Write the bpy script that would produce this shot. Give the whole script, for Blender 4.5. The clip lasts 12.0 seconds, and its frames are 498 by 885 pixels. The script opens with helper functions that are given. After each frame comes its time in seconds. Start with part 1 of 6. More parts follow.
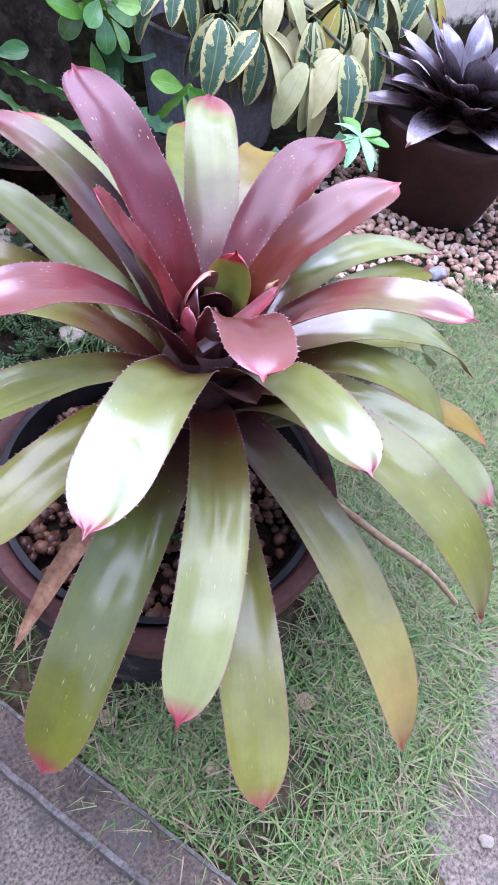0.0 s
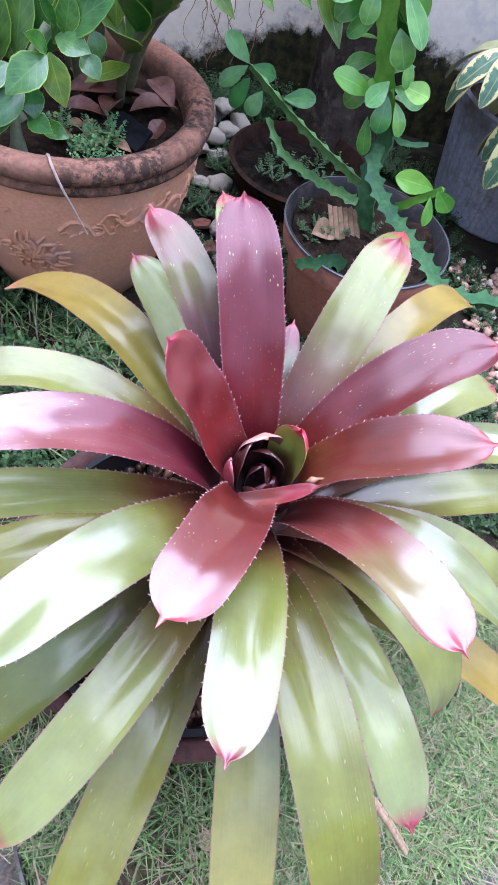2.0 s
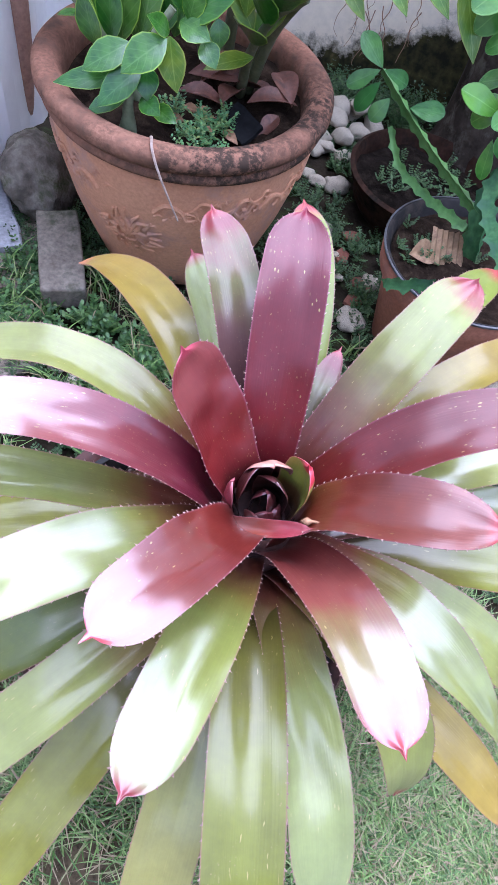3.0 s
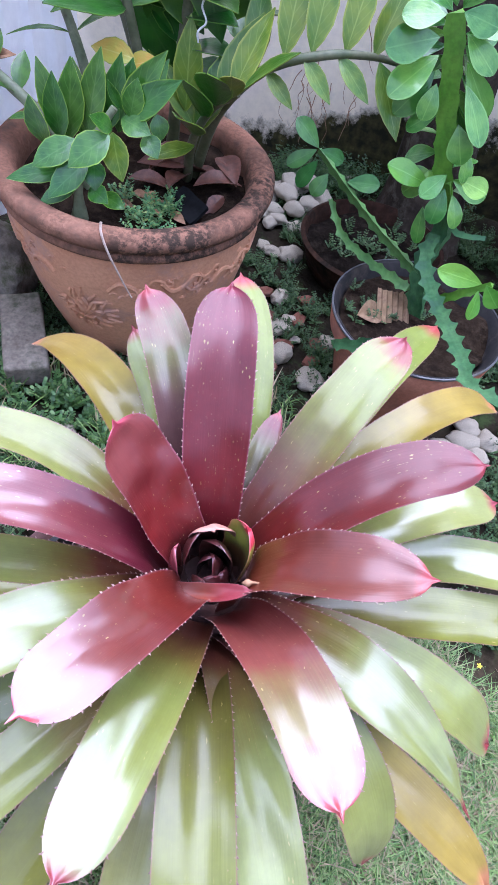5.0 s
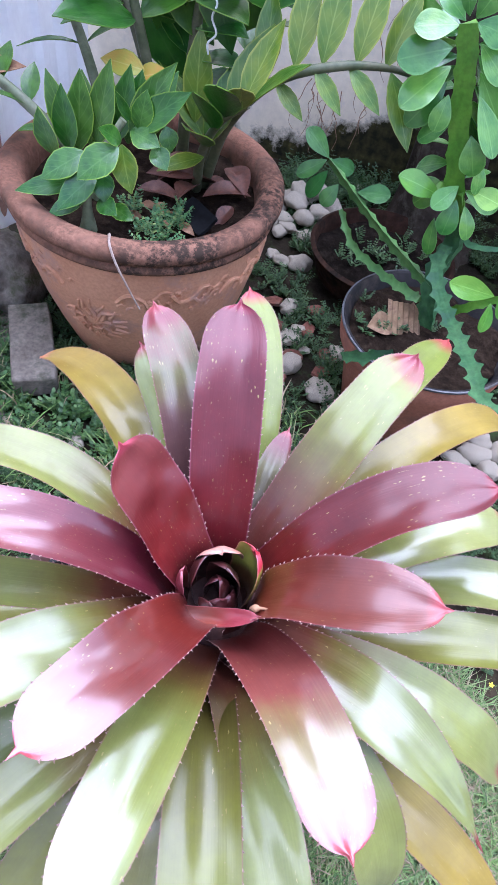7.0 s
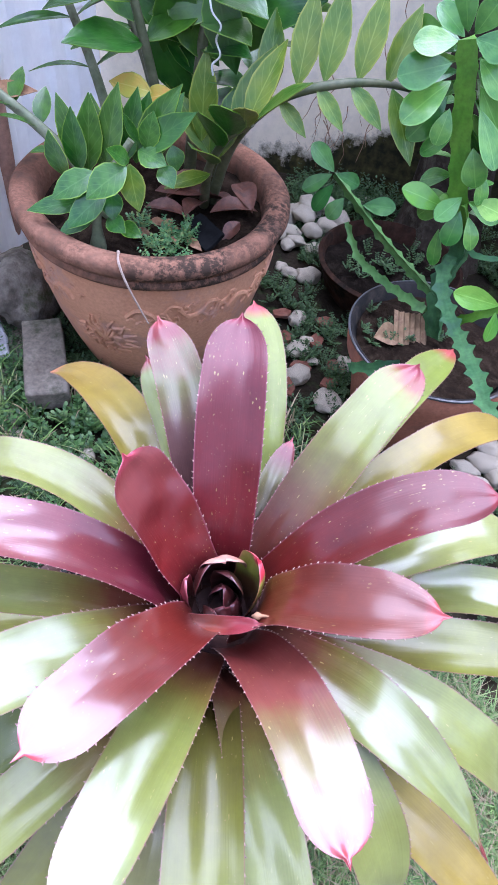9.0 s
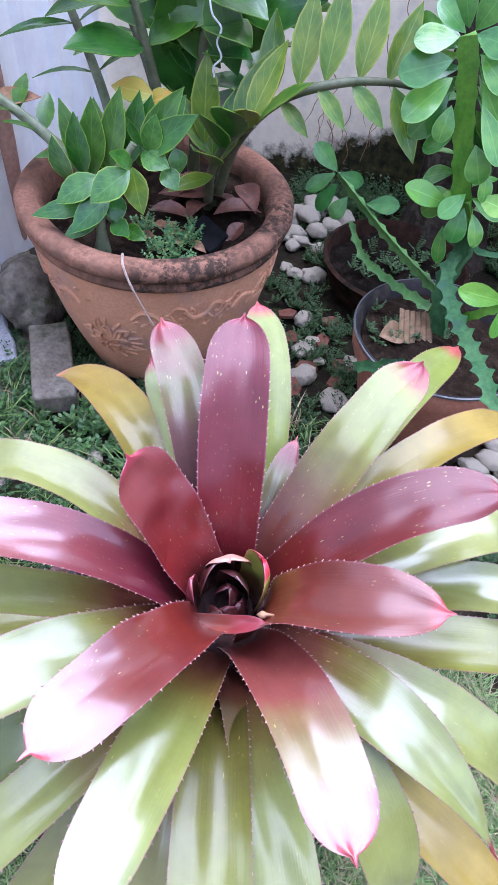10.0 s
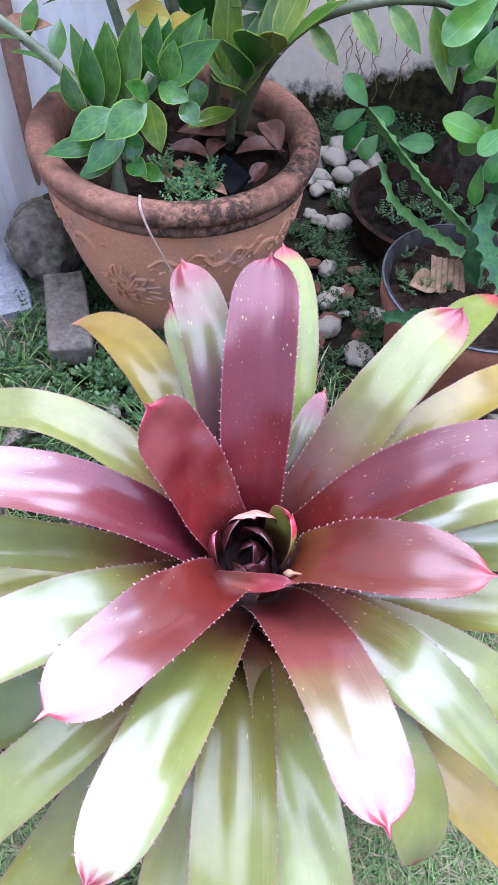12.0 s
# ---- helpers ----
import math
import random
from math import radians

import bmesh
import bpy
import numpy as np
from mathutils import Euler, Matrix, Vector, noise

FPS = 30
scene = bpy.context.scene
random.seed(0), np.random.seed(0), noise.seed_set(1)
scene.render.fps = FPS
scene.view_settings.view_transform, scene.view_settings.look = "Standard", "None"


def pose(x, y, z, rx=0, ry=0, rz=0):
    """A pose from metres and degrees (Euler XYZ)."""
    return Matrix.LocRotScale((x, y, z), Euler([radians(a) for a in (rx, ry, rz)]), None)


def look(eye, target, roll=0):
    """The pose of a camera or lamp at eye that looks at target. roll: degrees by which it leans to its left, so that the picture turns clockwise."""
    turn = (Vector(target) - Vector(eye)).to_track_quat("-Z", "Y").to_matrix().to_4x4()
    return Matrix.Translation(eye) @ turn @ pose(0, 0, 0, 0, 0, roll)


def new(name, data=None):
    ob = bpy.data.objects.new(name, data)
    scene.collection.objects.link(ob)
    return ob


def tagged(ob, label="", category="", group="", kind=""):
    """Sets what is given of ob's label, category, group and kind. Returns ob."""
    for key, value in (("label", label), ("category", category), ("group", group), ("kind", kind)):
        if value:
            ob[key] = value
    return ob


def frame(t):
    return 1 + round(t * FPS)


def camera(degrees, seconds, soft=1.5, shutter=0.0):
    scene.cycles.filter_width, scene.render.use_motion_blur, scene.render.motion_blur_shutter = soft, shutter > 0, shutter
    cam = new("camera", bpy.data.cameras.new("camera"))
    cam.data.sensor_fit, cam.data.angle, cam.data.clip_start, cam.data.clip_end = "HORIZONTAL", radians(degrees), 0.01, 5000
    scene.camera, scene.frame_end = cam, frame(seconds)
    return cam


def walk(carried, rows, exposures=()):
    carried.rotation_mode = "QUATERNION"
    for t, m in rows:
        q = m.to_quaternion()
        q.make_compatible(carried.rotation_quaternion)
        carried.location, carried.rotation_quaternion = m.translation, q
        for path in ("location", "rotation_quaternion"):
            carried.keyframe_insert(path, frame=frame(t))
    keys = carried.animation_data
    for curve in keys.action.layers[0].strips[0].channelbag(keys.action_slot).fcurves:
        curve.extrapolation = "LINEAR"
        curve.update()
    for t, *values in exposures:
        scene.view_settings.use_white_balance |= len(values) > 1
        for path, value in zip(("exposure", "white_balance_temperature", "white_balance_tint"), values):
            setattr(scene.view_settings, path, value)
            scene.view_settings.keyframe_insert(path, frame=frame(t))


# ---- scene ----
EXPOSURE = 0.77
cam = camera(44.8, 12.0, 1.1)
ROWS = [
    (0, -0.3100, -0.4002, 0.8252, 40.31, -8.93, -35.04),
    (0.4, -0.2555, -0.3085, 0.8440, 35.64, -10.85, -29.92),
    (0.5, -0.2356, -0.2909, 0.8372, 34.68, -10.62, -27.35),
    (0.6, -0.2088, -0.2814, 0.8348, 33.93, -9.26, -23.21),
    (0.7, -0.1972, -0.2645, 0.8498, 33.94, -10.50, -17.12),
    (0.8, -0.1775, -0.2503, 0.8672, 32.50, -9.82, -9.72),
    (1, -0.1461, -0.2329, 0.8678, 30.66, -11.18, -0.28),
    (1.5, -0.1140, -0.2417, 0.9134, 30.08, -9.64, 2.83),
    (2, -0.1187, -0.3117, 0.9430, 33.82, -10.59, -1.79),
    (2.5, -0.0752, -0.2974, 0.9444, 30.93, -11.03, 5.92),
    (2.7, -0.0553, -0.2691, 0.9486, 30.22, -9.81, 12.83),
    (4.3, -0.0231, -0.2637, 0.9606, 34.29, -9.24, 13.18),
    (4.5, -0.0079, -0.2568, 0.9667, 35.55, -9.07, 11.13),
    (5, 0.0030, -0.2637, 0.9760, 36.74, -8.15, 9.56),
    (5.5, 0.0048, -0.2641, 0.9817, 37.32, -7.61, 9.85),
    (6, 0.0089, -0.2611, 0.9773, 36.76, -7.89, 9.86),
    (6.5, 0.0036, -0.2521, 0.9772, 37.00, -7.55, 9.98),
    (7, -0.0003, -0.2450, 0.9768, 37.03, -7.65, 10.24),
    (7.5, 0.0018, -0.2414, 0.9768, 36.84, -7.39, 9.87),
    (9.5, 0.0160, -0.2521, 0.9891, 38.30, -5.56, 11.00),
    (10, 0.0189, -0.2518, 0.9868, 38.23, -4.98, 10.69),
    (10.5, 0.0210, -0.2554, 0.9864, 38.23, -4.82, 10.17),
    (11, 0.0195, -0.2527, 0.9904, 38.67, -4.40, 9.86),
    (11.5, 0.0200, -0.2490, 0.9824, 37.73, -3.92, 10.22),
    (12, 0.0105, -0.2382, 0.9553, 34.16, -3.94, 11.99),
]
walk(cam, [(t, pose(x, y, z, rx, ry, rz)) for t, x, y, z, rx, ry, rz in ROWS],
     [(t, EXPOSURE + d, 5150, tint) for t, d, tint in ((0.0, -0.07, 34), (0.3, -0.15, 34), (0.6, -0.33, 32), (1.0, -0.42, 30), (1.4, -0.08, 29), (2.0, 0.05, 28), (12.0, 0.09, 28))])

# ---- world and light: a bright overcast sky, brightest high up ----
SUN_DIR = Vector((0.06, 0.42, 1.0)).normalized()
world = bpy.data.worlds.new("sky")
scene.world = world
world.use_nodes = True
wn = world.node_tree
sky = wn.nodes.new("ShaderNodeTexSky")
sky.sky_type = "NISHITA"
sky.sun_disc = False
sky.sun_elevation, sky.sun_rotation = math.asin(SUN_DIR.z), math.atan2(SUN_DIR.x, SUN_DIR.y)
sky.dust_density = 5.0
wn.links.new(sky.outputs[0], wn.nodes["Background"].inputs[0])
wn.nodes["Background"].inputs[1].default_value = 0.05
cloud = wn.nodes.new("ShaderNodeBackground")
cloud.inputs[0].default_value = (0.78, 0.885, 1.0, 1)
cloud.inputs[1].default_value = 1.3
both = wn.nodes.new("ShaderNodeAddShader")
wn.links.new(wn.nodes["Background"].outputs[0], both.inputs[0])
wn.links.new(cloud.outputs[0], both.inputs[1])
wn.links.new(both.outputs[0], wn.nodes["World Output"].inputs[0])
sun = new("sun", bpy.data.lights.new("sun", "SUN"))
sun.data.energy, sun.data.angle, sun.data.color = 5.4, radians(78), (1.0, 0.985, 0.96)
sun.matrix_world = look(SUN_DIR * 5, (0, 0, 0))

# ---- materials ----
def material(name, rough=0.6, spec=0.5, metal=0.0):
    m = bpy.data.materials.new(name)
    m.use_nodes = True
    b = m.node_tree.nodes["Principled BSDF"]
    b.inputs["Roughness"].default_value = rough
    b.inputs["Specular IOR Level"].default_value = spec
    b.inputs["Metallic"].default_value = metal
    return m, m.node_tree, b


def node(nt, kind, **values):
    n = nt.nodes.new(kind)
    for key, value in values.items():
        n.inputs[key].default_value = value
    return n


def ramp(nt, source, stops):
    r = nt.nodes.new("ShaderNodeValToRGB")
    while len(r.color_ramp.elements) < len(stops):
        r.color_ramp.elements.new(0.5)
    for e, (p, c) in zip(r.color_ramp.elements, stops):
        e.position, e.color = p, (*c, 1)
    nt.links.new(source, r.inputs[0])
    return r.outputs[0]


def mix(nt, fac, a, b, how="MIX"):
    m = nt.nodes.new("ShaderNodeMix")
    m.data_type, m.blend_type = "RGBA", how
    for sock, v in ((m.inputs[0], fac), (m.inputs[6], a), (m.inputs[7], b)):
        if isinstance(v, (int, float)):
            sock.default_value = v
        elif isinstance(v, tuple):
            sock.default_value = (*v, 1)
        else:
            nt.links.new(v, sock)
    return m.outputs[2]


def noise_of(nt, scale, detail=4.0, rough=0.6, coords="Object", stretch=None):
    t = nt.nodes.new("ShaderNodeTexCoord")
    src = t.outputs[coords]
    if stretch:
        mp = nt.nodes.new("ShaderNodeMapping")
        mp.inputs["Scale"].default_value = stretch
        nt.links.new(src, mp.inputs[0])
        src = mp.outputs[0]
    n = node(nt, "ShaderNodeTexNoise", Scale=scale, Detail=detail, Roughness=rough)
    nt.links.new(src, n.inputs["Vector"])
    return n.outputs["Fac"]


def bump(nt, b, height, strength, distance):
    bp = node(nt, "ShaderNodeBump", Strength=strength, Distance=distance)
    nt.links.new(height, bp.inputs["Height"])
    nt.links.new(bp.outputs[0], b.inputs["Normal"])


def mottled(name, c1, c2, scale, rough=0.8, fine=120, bump_d=0.002, spec=0.3, c3=None, s3=6, grain=0.22):
    """Two-scale colour: broad patches of c1 and c2, fine grain, and stains of c3."""
    m, nt, b = material(name, rough, spec)
    col = ramp(nt, noise_of(nt, scale), [(0.35, c1), (0.65, c2)])
    g = ramp(nt, noise_of(nt, fine, 3), [(0.3, (1 - 1.25 * grain,) * 3), (0.7, (1 + 0.7 * grain,) * 3)])
    col = mix(nt, 1.0, col, g, "MULTIPLY")
    if c3:
        col = mix(nt, ramp(nt, noise_of(nt, s3, 6, 0.7), [(0.52, (0, 0, 0)), (0.66, (1, 1, 1))]), col, c3)
    nt.links.new(col, b.inputs["Base Color"])
    bump(nt, b, noise_of(nt, fine * 0.6, 5), 0.6, bump_d)
    return m


def varied(nt, col, amount=0.25, hue=0.0):
    """Vary a colour from object to object."""
    oi = nt.nodes.new("ShaderNodeObjectInfo")
    mr = nt.nodes.new("ShaderNodeMapRange")
    mr.inputs[3].default_value, mr.inputs[4].default_value = 1 - amount, 1 + amount
    nt.links.new(oi.outputs["Random"], mr.inputs[0])
    h = nt.nodes.new("ShaderNodeHueSaturation")
    nt.links.new(col, h.inputs["Color"])
    nt.links.new(mr.outputs[0], h.inputs["Value"])
    if hue:
        m2 = nt.nodes.new("ShaderNodeMapRange")
        m2.inputs[3].default_value, m2.inputs[4].default_value = 0.5 + hue, 0.5 - hue
        nt.links.new(oi.outputs["Random"], m2.inputs[0])
        nt.links.new(m2.outputs[0], h.inputs["Hue"])
    return h.outputs[0]


def blade_material(name, stops, tip=(0.62, 0.06, 0.14), tip_at=0.965, rough=0.3, edge=(0.2, 0.06, 0.08), speck=1.0, coat=0.9, bloom=0.0):
    """Strap leaf: pigment runs along U from the base to the tip, with fine veins along it, a dark margin, and pale specks."""
    m, nt, b = material(name, rough, 0.5)
    uv = nt.nodes.new("ShaderNodeTexCoord")
    sep = nt.nodes.new("ShaderNodeSeparateXYZ")
    nt.links.new(uv.outputs["UV"], sep.inputs[0])
    veins = noise_of(nt, 1.0, 3, 0.6, "UV", (2.5, 34, 1))
    blotch = noise_of(nt, 9.0, 4, 0.6)
    along = nt.nodes.new("ShaderNodeMath")
    along.operation = "MULTIPLY_ADD"
    nt.links.new(veins, along.inputs[0])
    along.inputs[1].default_value = 0.10
    nt.links.new(sep.outputs[0], along.inputs[2])
    sub = nt.nodes.new("ShaderNodeMath")
    sub.operation = "MULTIPLY_ADD"
    nt.links.new(blotch, sub.inputs[0])
    sub.inputs[1].default_value = 0.42
    nt.links.new(along.outputs[0], sub.inputs[2])
    off = nt.nodes.new("ShaderNodeMath")
    off.operation = "SUBTRACT"
    nt.links.new(sub.outputs[0], off.inputs[0])
    off.inputs[1].default_value = 0.26
    col = ramp(nt, off.outputs[0], stops)
    if tip:
        col = mix(nt, ramp(nt, sep.outputs[0], [(tip_at - 0.02, (0, 0, 0)), (min(tip_at + 0.02, 1), (1, 1, 1))]), col, tip)
    # margin
    v = nt.nodes.new("ShaderNodeMath")
    v.operation = "SUBTRACT"
    nt.links.new(sep.outputs[1], v.inputs[0])
    v.inputs[1].default_value = 0.5
    a = nt.nodes.new("ShaderNodeMath")
    a.operation = "ABSOLUTE"
    nt.links.new(v.outputs[0], a.inputs[0])
    col = mix(nt, ramp(nt, a.outputs[0], [(0.476, (0, 0, 0)), (0.497, (0.55, 0.55, 0.55))]), col, edge)
    fine = ramp(nt, noise_of(nt, 1.0, 4, 0.7, "UV", (3, 30, 1)), [(0.3, (0.95, 0.95, 0.95)), (0.7, (1.045, 1.045, 1.045))])
    col = mix(nt, 1.0, col, fine, "MULTIPLY")
    cloudy = ramp(nt, noise_of(nt, 16, 5, 0.7), [(0.3, (0.78, 0.76, 0.8)), (0.7, (1.14, 1.16, 1.1))])
    col = mix(nt, 1.0, col, cloudy, "MULTIPLY")
    col = varied(nt, col, 0.1, 0.008)
    if speck:
        scrape = mix(nt, 1.0, ramp(nt, noise_of(nt, 1.0, 5, 0.75, "UV", (9, 70, 1)), [(0.63, (0, 0, 0)), (0.69, (1, 1, 1))]), ramp(nt, noise_of(nt, 12, 3), [(0.47, (0, 0, 0)), (0.6, (0.7 * speck,) * 3)]), "MULTIPLY")
        col = mix(nt, scrape, col, (0.3, 0.23, 0.09))
        tc = nt.nodes.new("ShaderNodeTexCoord")
        vo = node(nt, "ShaderNodeTexVoronoi", Scale=260.0, Randomness=1.0)
        nt.links.new(tc.outputs["Object"], vo.inputs["Vector"])
        dots = ramp(nt, vo.outputs["Distance"], [(0.10, (1, 1, 1)), (0.24, (0, 0, 0))])
        sc = nt.nodes.new("ShaderNodeSeparateColor")
        nt.links.new(vo.outputs["Color"], sc.inputs[0])
        dots = mix(nt, 1.0, dots, ramp(nt, sc.outputs[0], [(0.5, (0, 0, 0)), (0.95, (0.5, 0.5, 0.5))]), "MULTIPLY")
        where = ramp(nt, noise_of(nt, 26, 3), [(0.42, (0, 0, 0)), (0.58, (speck, speck, speck))])
        col = mix(nt, mix(nt, 1.0, dots, where, "MULTIPLY"), col, (0.2, 0.14, 0.065))
        # tan scabs drawn out along the leaf, in loose clusters
        stretch = nt.nodes.new("ShaderNodeMapping")
        stretch.inputs["Scale"].default_value = (34, 18, 1)
        nt.links.new(tc.outputs["UV"], stretch.inputs[0])
        vl = node(nt, "ShaderNodeTexVoronoi", Scale=1.0, Randomness=1.0)
        warp = node(nt, "ShaderNodeTexNoise", Scale=1.6, Detail=4.0, Roughness=0.7)
        nt.links.new(stretch.outputs[0], warp.inputs["Vector"])
        shift = nt.nodes.new("ShaderNodeVectorMath")
        shift.operation = "MULTIPLY_ADD"
        nt.links.new(warp.outputs["Color"], shift.inputs[0])
        shift.inputs[1].default_value = (0.9, 0.9, 0.0)
        nt.links.new(stretch.outputs[0], shift.inputs[2])
        nt.links.new(shift.outputs[0], vl.inputs["Vector"])
        spots = ramp(nt, vl.outputs["Distance"], [(0.10, (1, 1, 1)), (0.20, (0, 0, 0))])
        pick = nt.nodes.new("ShaderNodeSeparateColor")
        nt.links.new(vl.outputs["Color"], pick.inputs[0])
        spots = mix(nt, 1.0, spots, ramp(nt, pick.outputs[1], [(0.58, (0, 0, 0)), (0.8, (0.85, 0.85, 0.85))]), "MULTIPLY")
        patch = ramp(nt, noise_of(nt, 15, 3), [(0.45, (0, 0, 0)), (0.56, (speck, speck, speck))])
        col = mix(nt, mix(nt, 1.0, spots, patch, "MULTIPLY"), col, (0.27, 0.215, 0.075))
    nt.links.new(col, b.inputs["Base Color"])
    rr = nt.nodes.new("ShaderNodeMapRange")
    rr.inputs[3].default_value, rr.inputs[4].default_value = rough - 0.05, rough + 0.09
    nt.links.new(noise_of(nt, 1.0, 4, 0.6, "UV", (9, 16, 1)), rr.inputs[0])
    nt.links.new(rr.outputs[0], b.inputs["Roughness"])
    bump(nt, b, noise_of(nt, 1.0, 4, 0.6, "UV", (2.2, 13, 1)), 0.26, 0.0014)
    b.inputs["Specular IOR Level"].default_value = 0.3
    b.inputs["Coat Weight"].default_value = coat
    b.inputs["Coat IOR"].default_value = 1.62
    b.inputs["Sheen Weight"].default_value = bloom
    b.inputs["Sheen Roughness"].default_value = 0.35
    b.inputs["Sheen Tint"].default_value = (0.62, 0.62, 1.0, 1)
    b.inputs["Coat Roughness"].default_value = 0.2
    return m


# first colour: wine-red of the leaf bases, darkened for shade between them
WINE_SHADED, PLUM, OLIVE, YELLOW, PINK = (0.042, 0.008, 0.007), (0.105, 0.013, 0.013), (0.135, 0.13, 0.01), (0.2, 0.15, 0.018), (0.27, 0.036, 0.046)
M_INNER = blade_material("leaf_crimson", [(0.0, WINE_SHADED), (0.25, (0.114, 0.013, 0.0085)), (0.6, (0.104, 0.016, 0.0115)), (0.9, (0.138, 0.032, 0.025))], PINK, 0.965, coat=0.32)
M_GLOSSY_RED = blade_material("leaf_glossy_crimson", [(0.0, WINE_SHADED), (0.25, (0.114, 0.013, 0.0085)), (0.6, (0.104, 0.016, 0.0115)), (0.9, (0.138, 0.032, 0.025))], PINK, 0.965, coat=1.0)
M_PLUM = blade_material("leaf_plum", [(0.0, WINE_SHADED), (0.3, (0.092, 0.008, 0.0065)), (0.65, (0.076, 0.010, 0.009)), (0.95, (0.1, 0.017, 0.02))], (0.2, 0.022, 0.03), 0.98, coat=0.12)
M_ROSY = blade_material("leaf_rosy_green", [(0.0, WINE_SHADED), (0.3, (0.111, 0.018, 0.018)), (0.58, (0.146, 0.034, 0.028)), (0.74, (0.146, 0.103, 0.035)), (0.86, (0.163, 0.129, 0.050)), (0.95, (0.172, 0.051, 0.039))], PINK, 0.955)
M_GREEN = blade_material("leaf_green", [(0.0, WINE_SHADED), (0.22, (0.099, 0.024, 0.014)), (0.37, (0.112, 0.081, 0.016)), (0.51, (0.136, 0.147, 0.03)), (0.66, (0.152, 0.163, 0.03)), (0.92, (0.165, 0.183, 0.052))], (0.2, 0.025, 0.035), 0.972, coat=0.75)
M_GREEN_SOFT = blade_material("leaf_soft_green", [(0.0, WINE_SHADED), (0.22, (0.099, 0.024, 0.014)), (0.37, (0.112, 0.081, 0.016)), (0.51, (0.136, 0.147, 0.03)), (0.66, (0.152, 0.163, 0.03)), (0.92, (0.165, 0.183, 0.052))], (0.2, 0.025, 0.035), 0.972, rough=0.4, coat=0.35)
M_FADED = blade_material("leaf_faded", [(0.0, (0.05, 0.016, 0.014)), (0.14, (0.11, 0.045, 0.04)), (0.28, (0.15, 0.13, 0.06)), (0.5, (0.19, 0.19, 0.06)), (0.75, (0.25, 0.235, 0.06)), (0.95, (0.27, 0.2, 0.05))], (0.24, 0.09, 0.03), 0.965, 0.42, coat=0.4)
M_OLIVE = blade_material("leaf_olive", [(0.0, (0.066, 0.019, 0.011)), (0.3, (0.079, 0.061, 0.011)), (0.5, (0.115, 0.115, 0.008)), (0.95, (0.145, 0.15, 0.02))], (0.17, 0.06, 0.03), 0.97, 0.38, coat=0.35)
M_YELLOW = blade_material("leaf_yellowing", [(0.0, (0.085, 0.025, 0.017)), (0.3, tuple(0.85 * c for c in OLIVE)), (0.6, tuple(0.85 * c for c in YELLOW)), (0.95, (0.221, 0.153, 0.025))], (0.35, 0.15, 0.06), 0.95, 0.42, coat=0.3)
M_ROSY_TIP = blade_material("leaf_green_red_ends", [(0.0, WINE_SHADED), (0.3, (0.093, 0.022, 0.015)), (0.48, (0.093, 0.060, 0.019)), (0.66, (0.120, 0.128, 0.019)), (0.85, (0.153, 0.174, 0.038)), (0.96, (0.170, 0.051, 0.035))], (0.18, 0.03, 0.04), 0.955, coat=0.2)
M_MAUVE = blade_material("leaf_mauve", [(0.0, WINE_SHADED), (0.3, (0.082, 0.009, 0.015)), (0.6, (0.131, 0.030, 0.029)), (0.95, (0.164, 0.056, 0.046))], PINK, 0.965)
M_DEEP = blade_material("leaf_deep_green", [(0.0, WINE_SHADED), (0.25, (0.062, 0.026, 0.016)), (0.45, (0.075, 0.092, 0.006)), (0.95, (0.114, 0.114, 0.006))], (0.2, 0.03, 0.035), 0.972, 0.4, coat=0.35)
M_LIMELEAF = blade_material("leaf_lime", [(0.0, (0.064, 0.024, 0.016)), (0.3, (0.088, 0.104, 0.014)), (0.6, (0.112, 0.140, 0.016)), (0.95, (0.132, 0.160, 0.018))], (0.24, 0.035, 0.03), 0.96, 0.45, coat=0.2)
M_LILAC = blade_material("leaf_lilac_green", [(0.0, WINE_SHADED), (0.3, (0.058, 0.017, 0.015)), (0.6, (0.079, 0.041, 0.036)), (0.8, (0.101, 0.095, 0.036)), (0.95, PLUM)], (0.22, 0.03, 0.035), 0.98, coat=0.22, bloom=0.03)

M_TERRA = mottled("terracotta", (0.46, 0.222, 0.122), (0.53, 0.275, 0.158), 7, 0.85, 160, 0.0012, 0.2, (0.36, 0.21, 0.155), 9, 0.12)
M_TERRA_DARK = mottled("weathered_terracotta", (0.165, 0.082, 0.052), (0.25, 0.128, 0.082), 11, 0.95, 160, 0.003, 0.08, (0.10, 0.06, 0.042), 20)
# soil kept darker than its own colour, for shade under the foliage
M_SOIL = mottled("soil", (0.009, 0.006, 0.004), (0.026, 0.017, 0.011), 30, 1.0, 200, 0.008, 0.04, (0.032, 0.022, 0.014), 60)
# darker copy of the soil, with the corner's shade in its colour
M_SOIL_SHADED = mottled("shaded_soil", (0.005, 0.004, 0.003), (0.012, 0.009, 0.007), 30, 1.0, 200, 0.008, 0.02, (0.018, 0.014, 0.01), 60)
M_WALL = mottled("painted_plaster", (0.80, 0.70, 0.53), (0.85, 0.755, 0.585), 2, 0.9, 45, 0.0012, 0.15, (0.62, 0.56, 0.46), 5, 0.07)
# earth darkened in colour to stand for shade between the pots
M_GROUND = mottled("earth", (0.011, 0.009, 0.006), (0.026, 0.02, 0.013), 9, 1.0, 150, 0.006, 0.05, (0.03, 0.045, 0.015), 14)
M_CONCRETE = mottled("concrete", (0.135, 0.109, 0.08), (0.21, 0.174, 0.134), 6, 0.9, 260, 0.003, 0.2, (0.07, 0.065, 0.055), 10, 0.6)
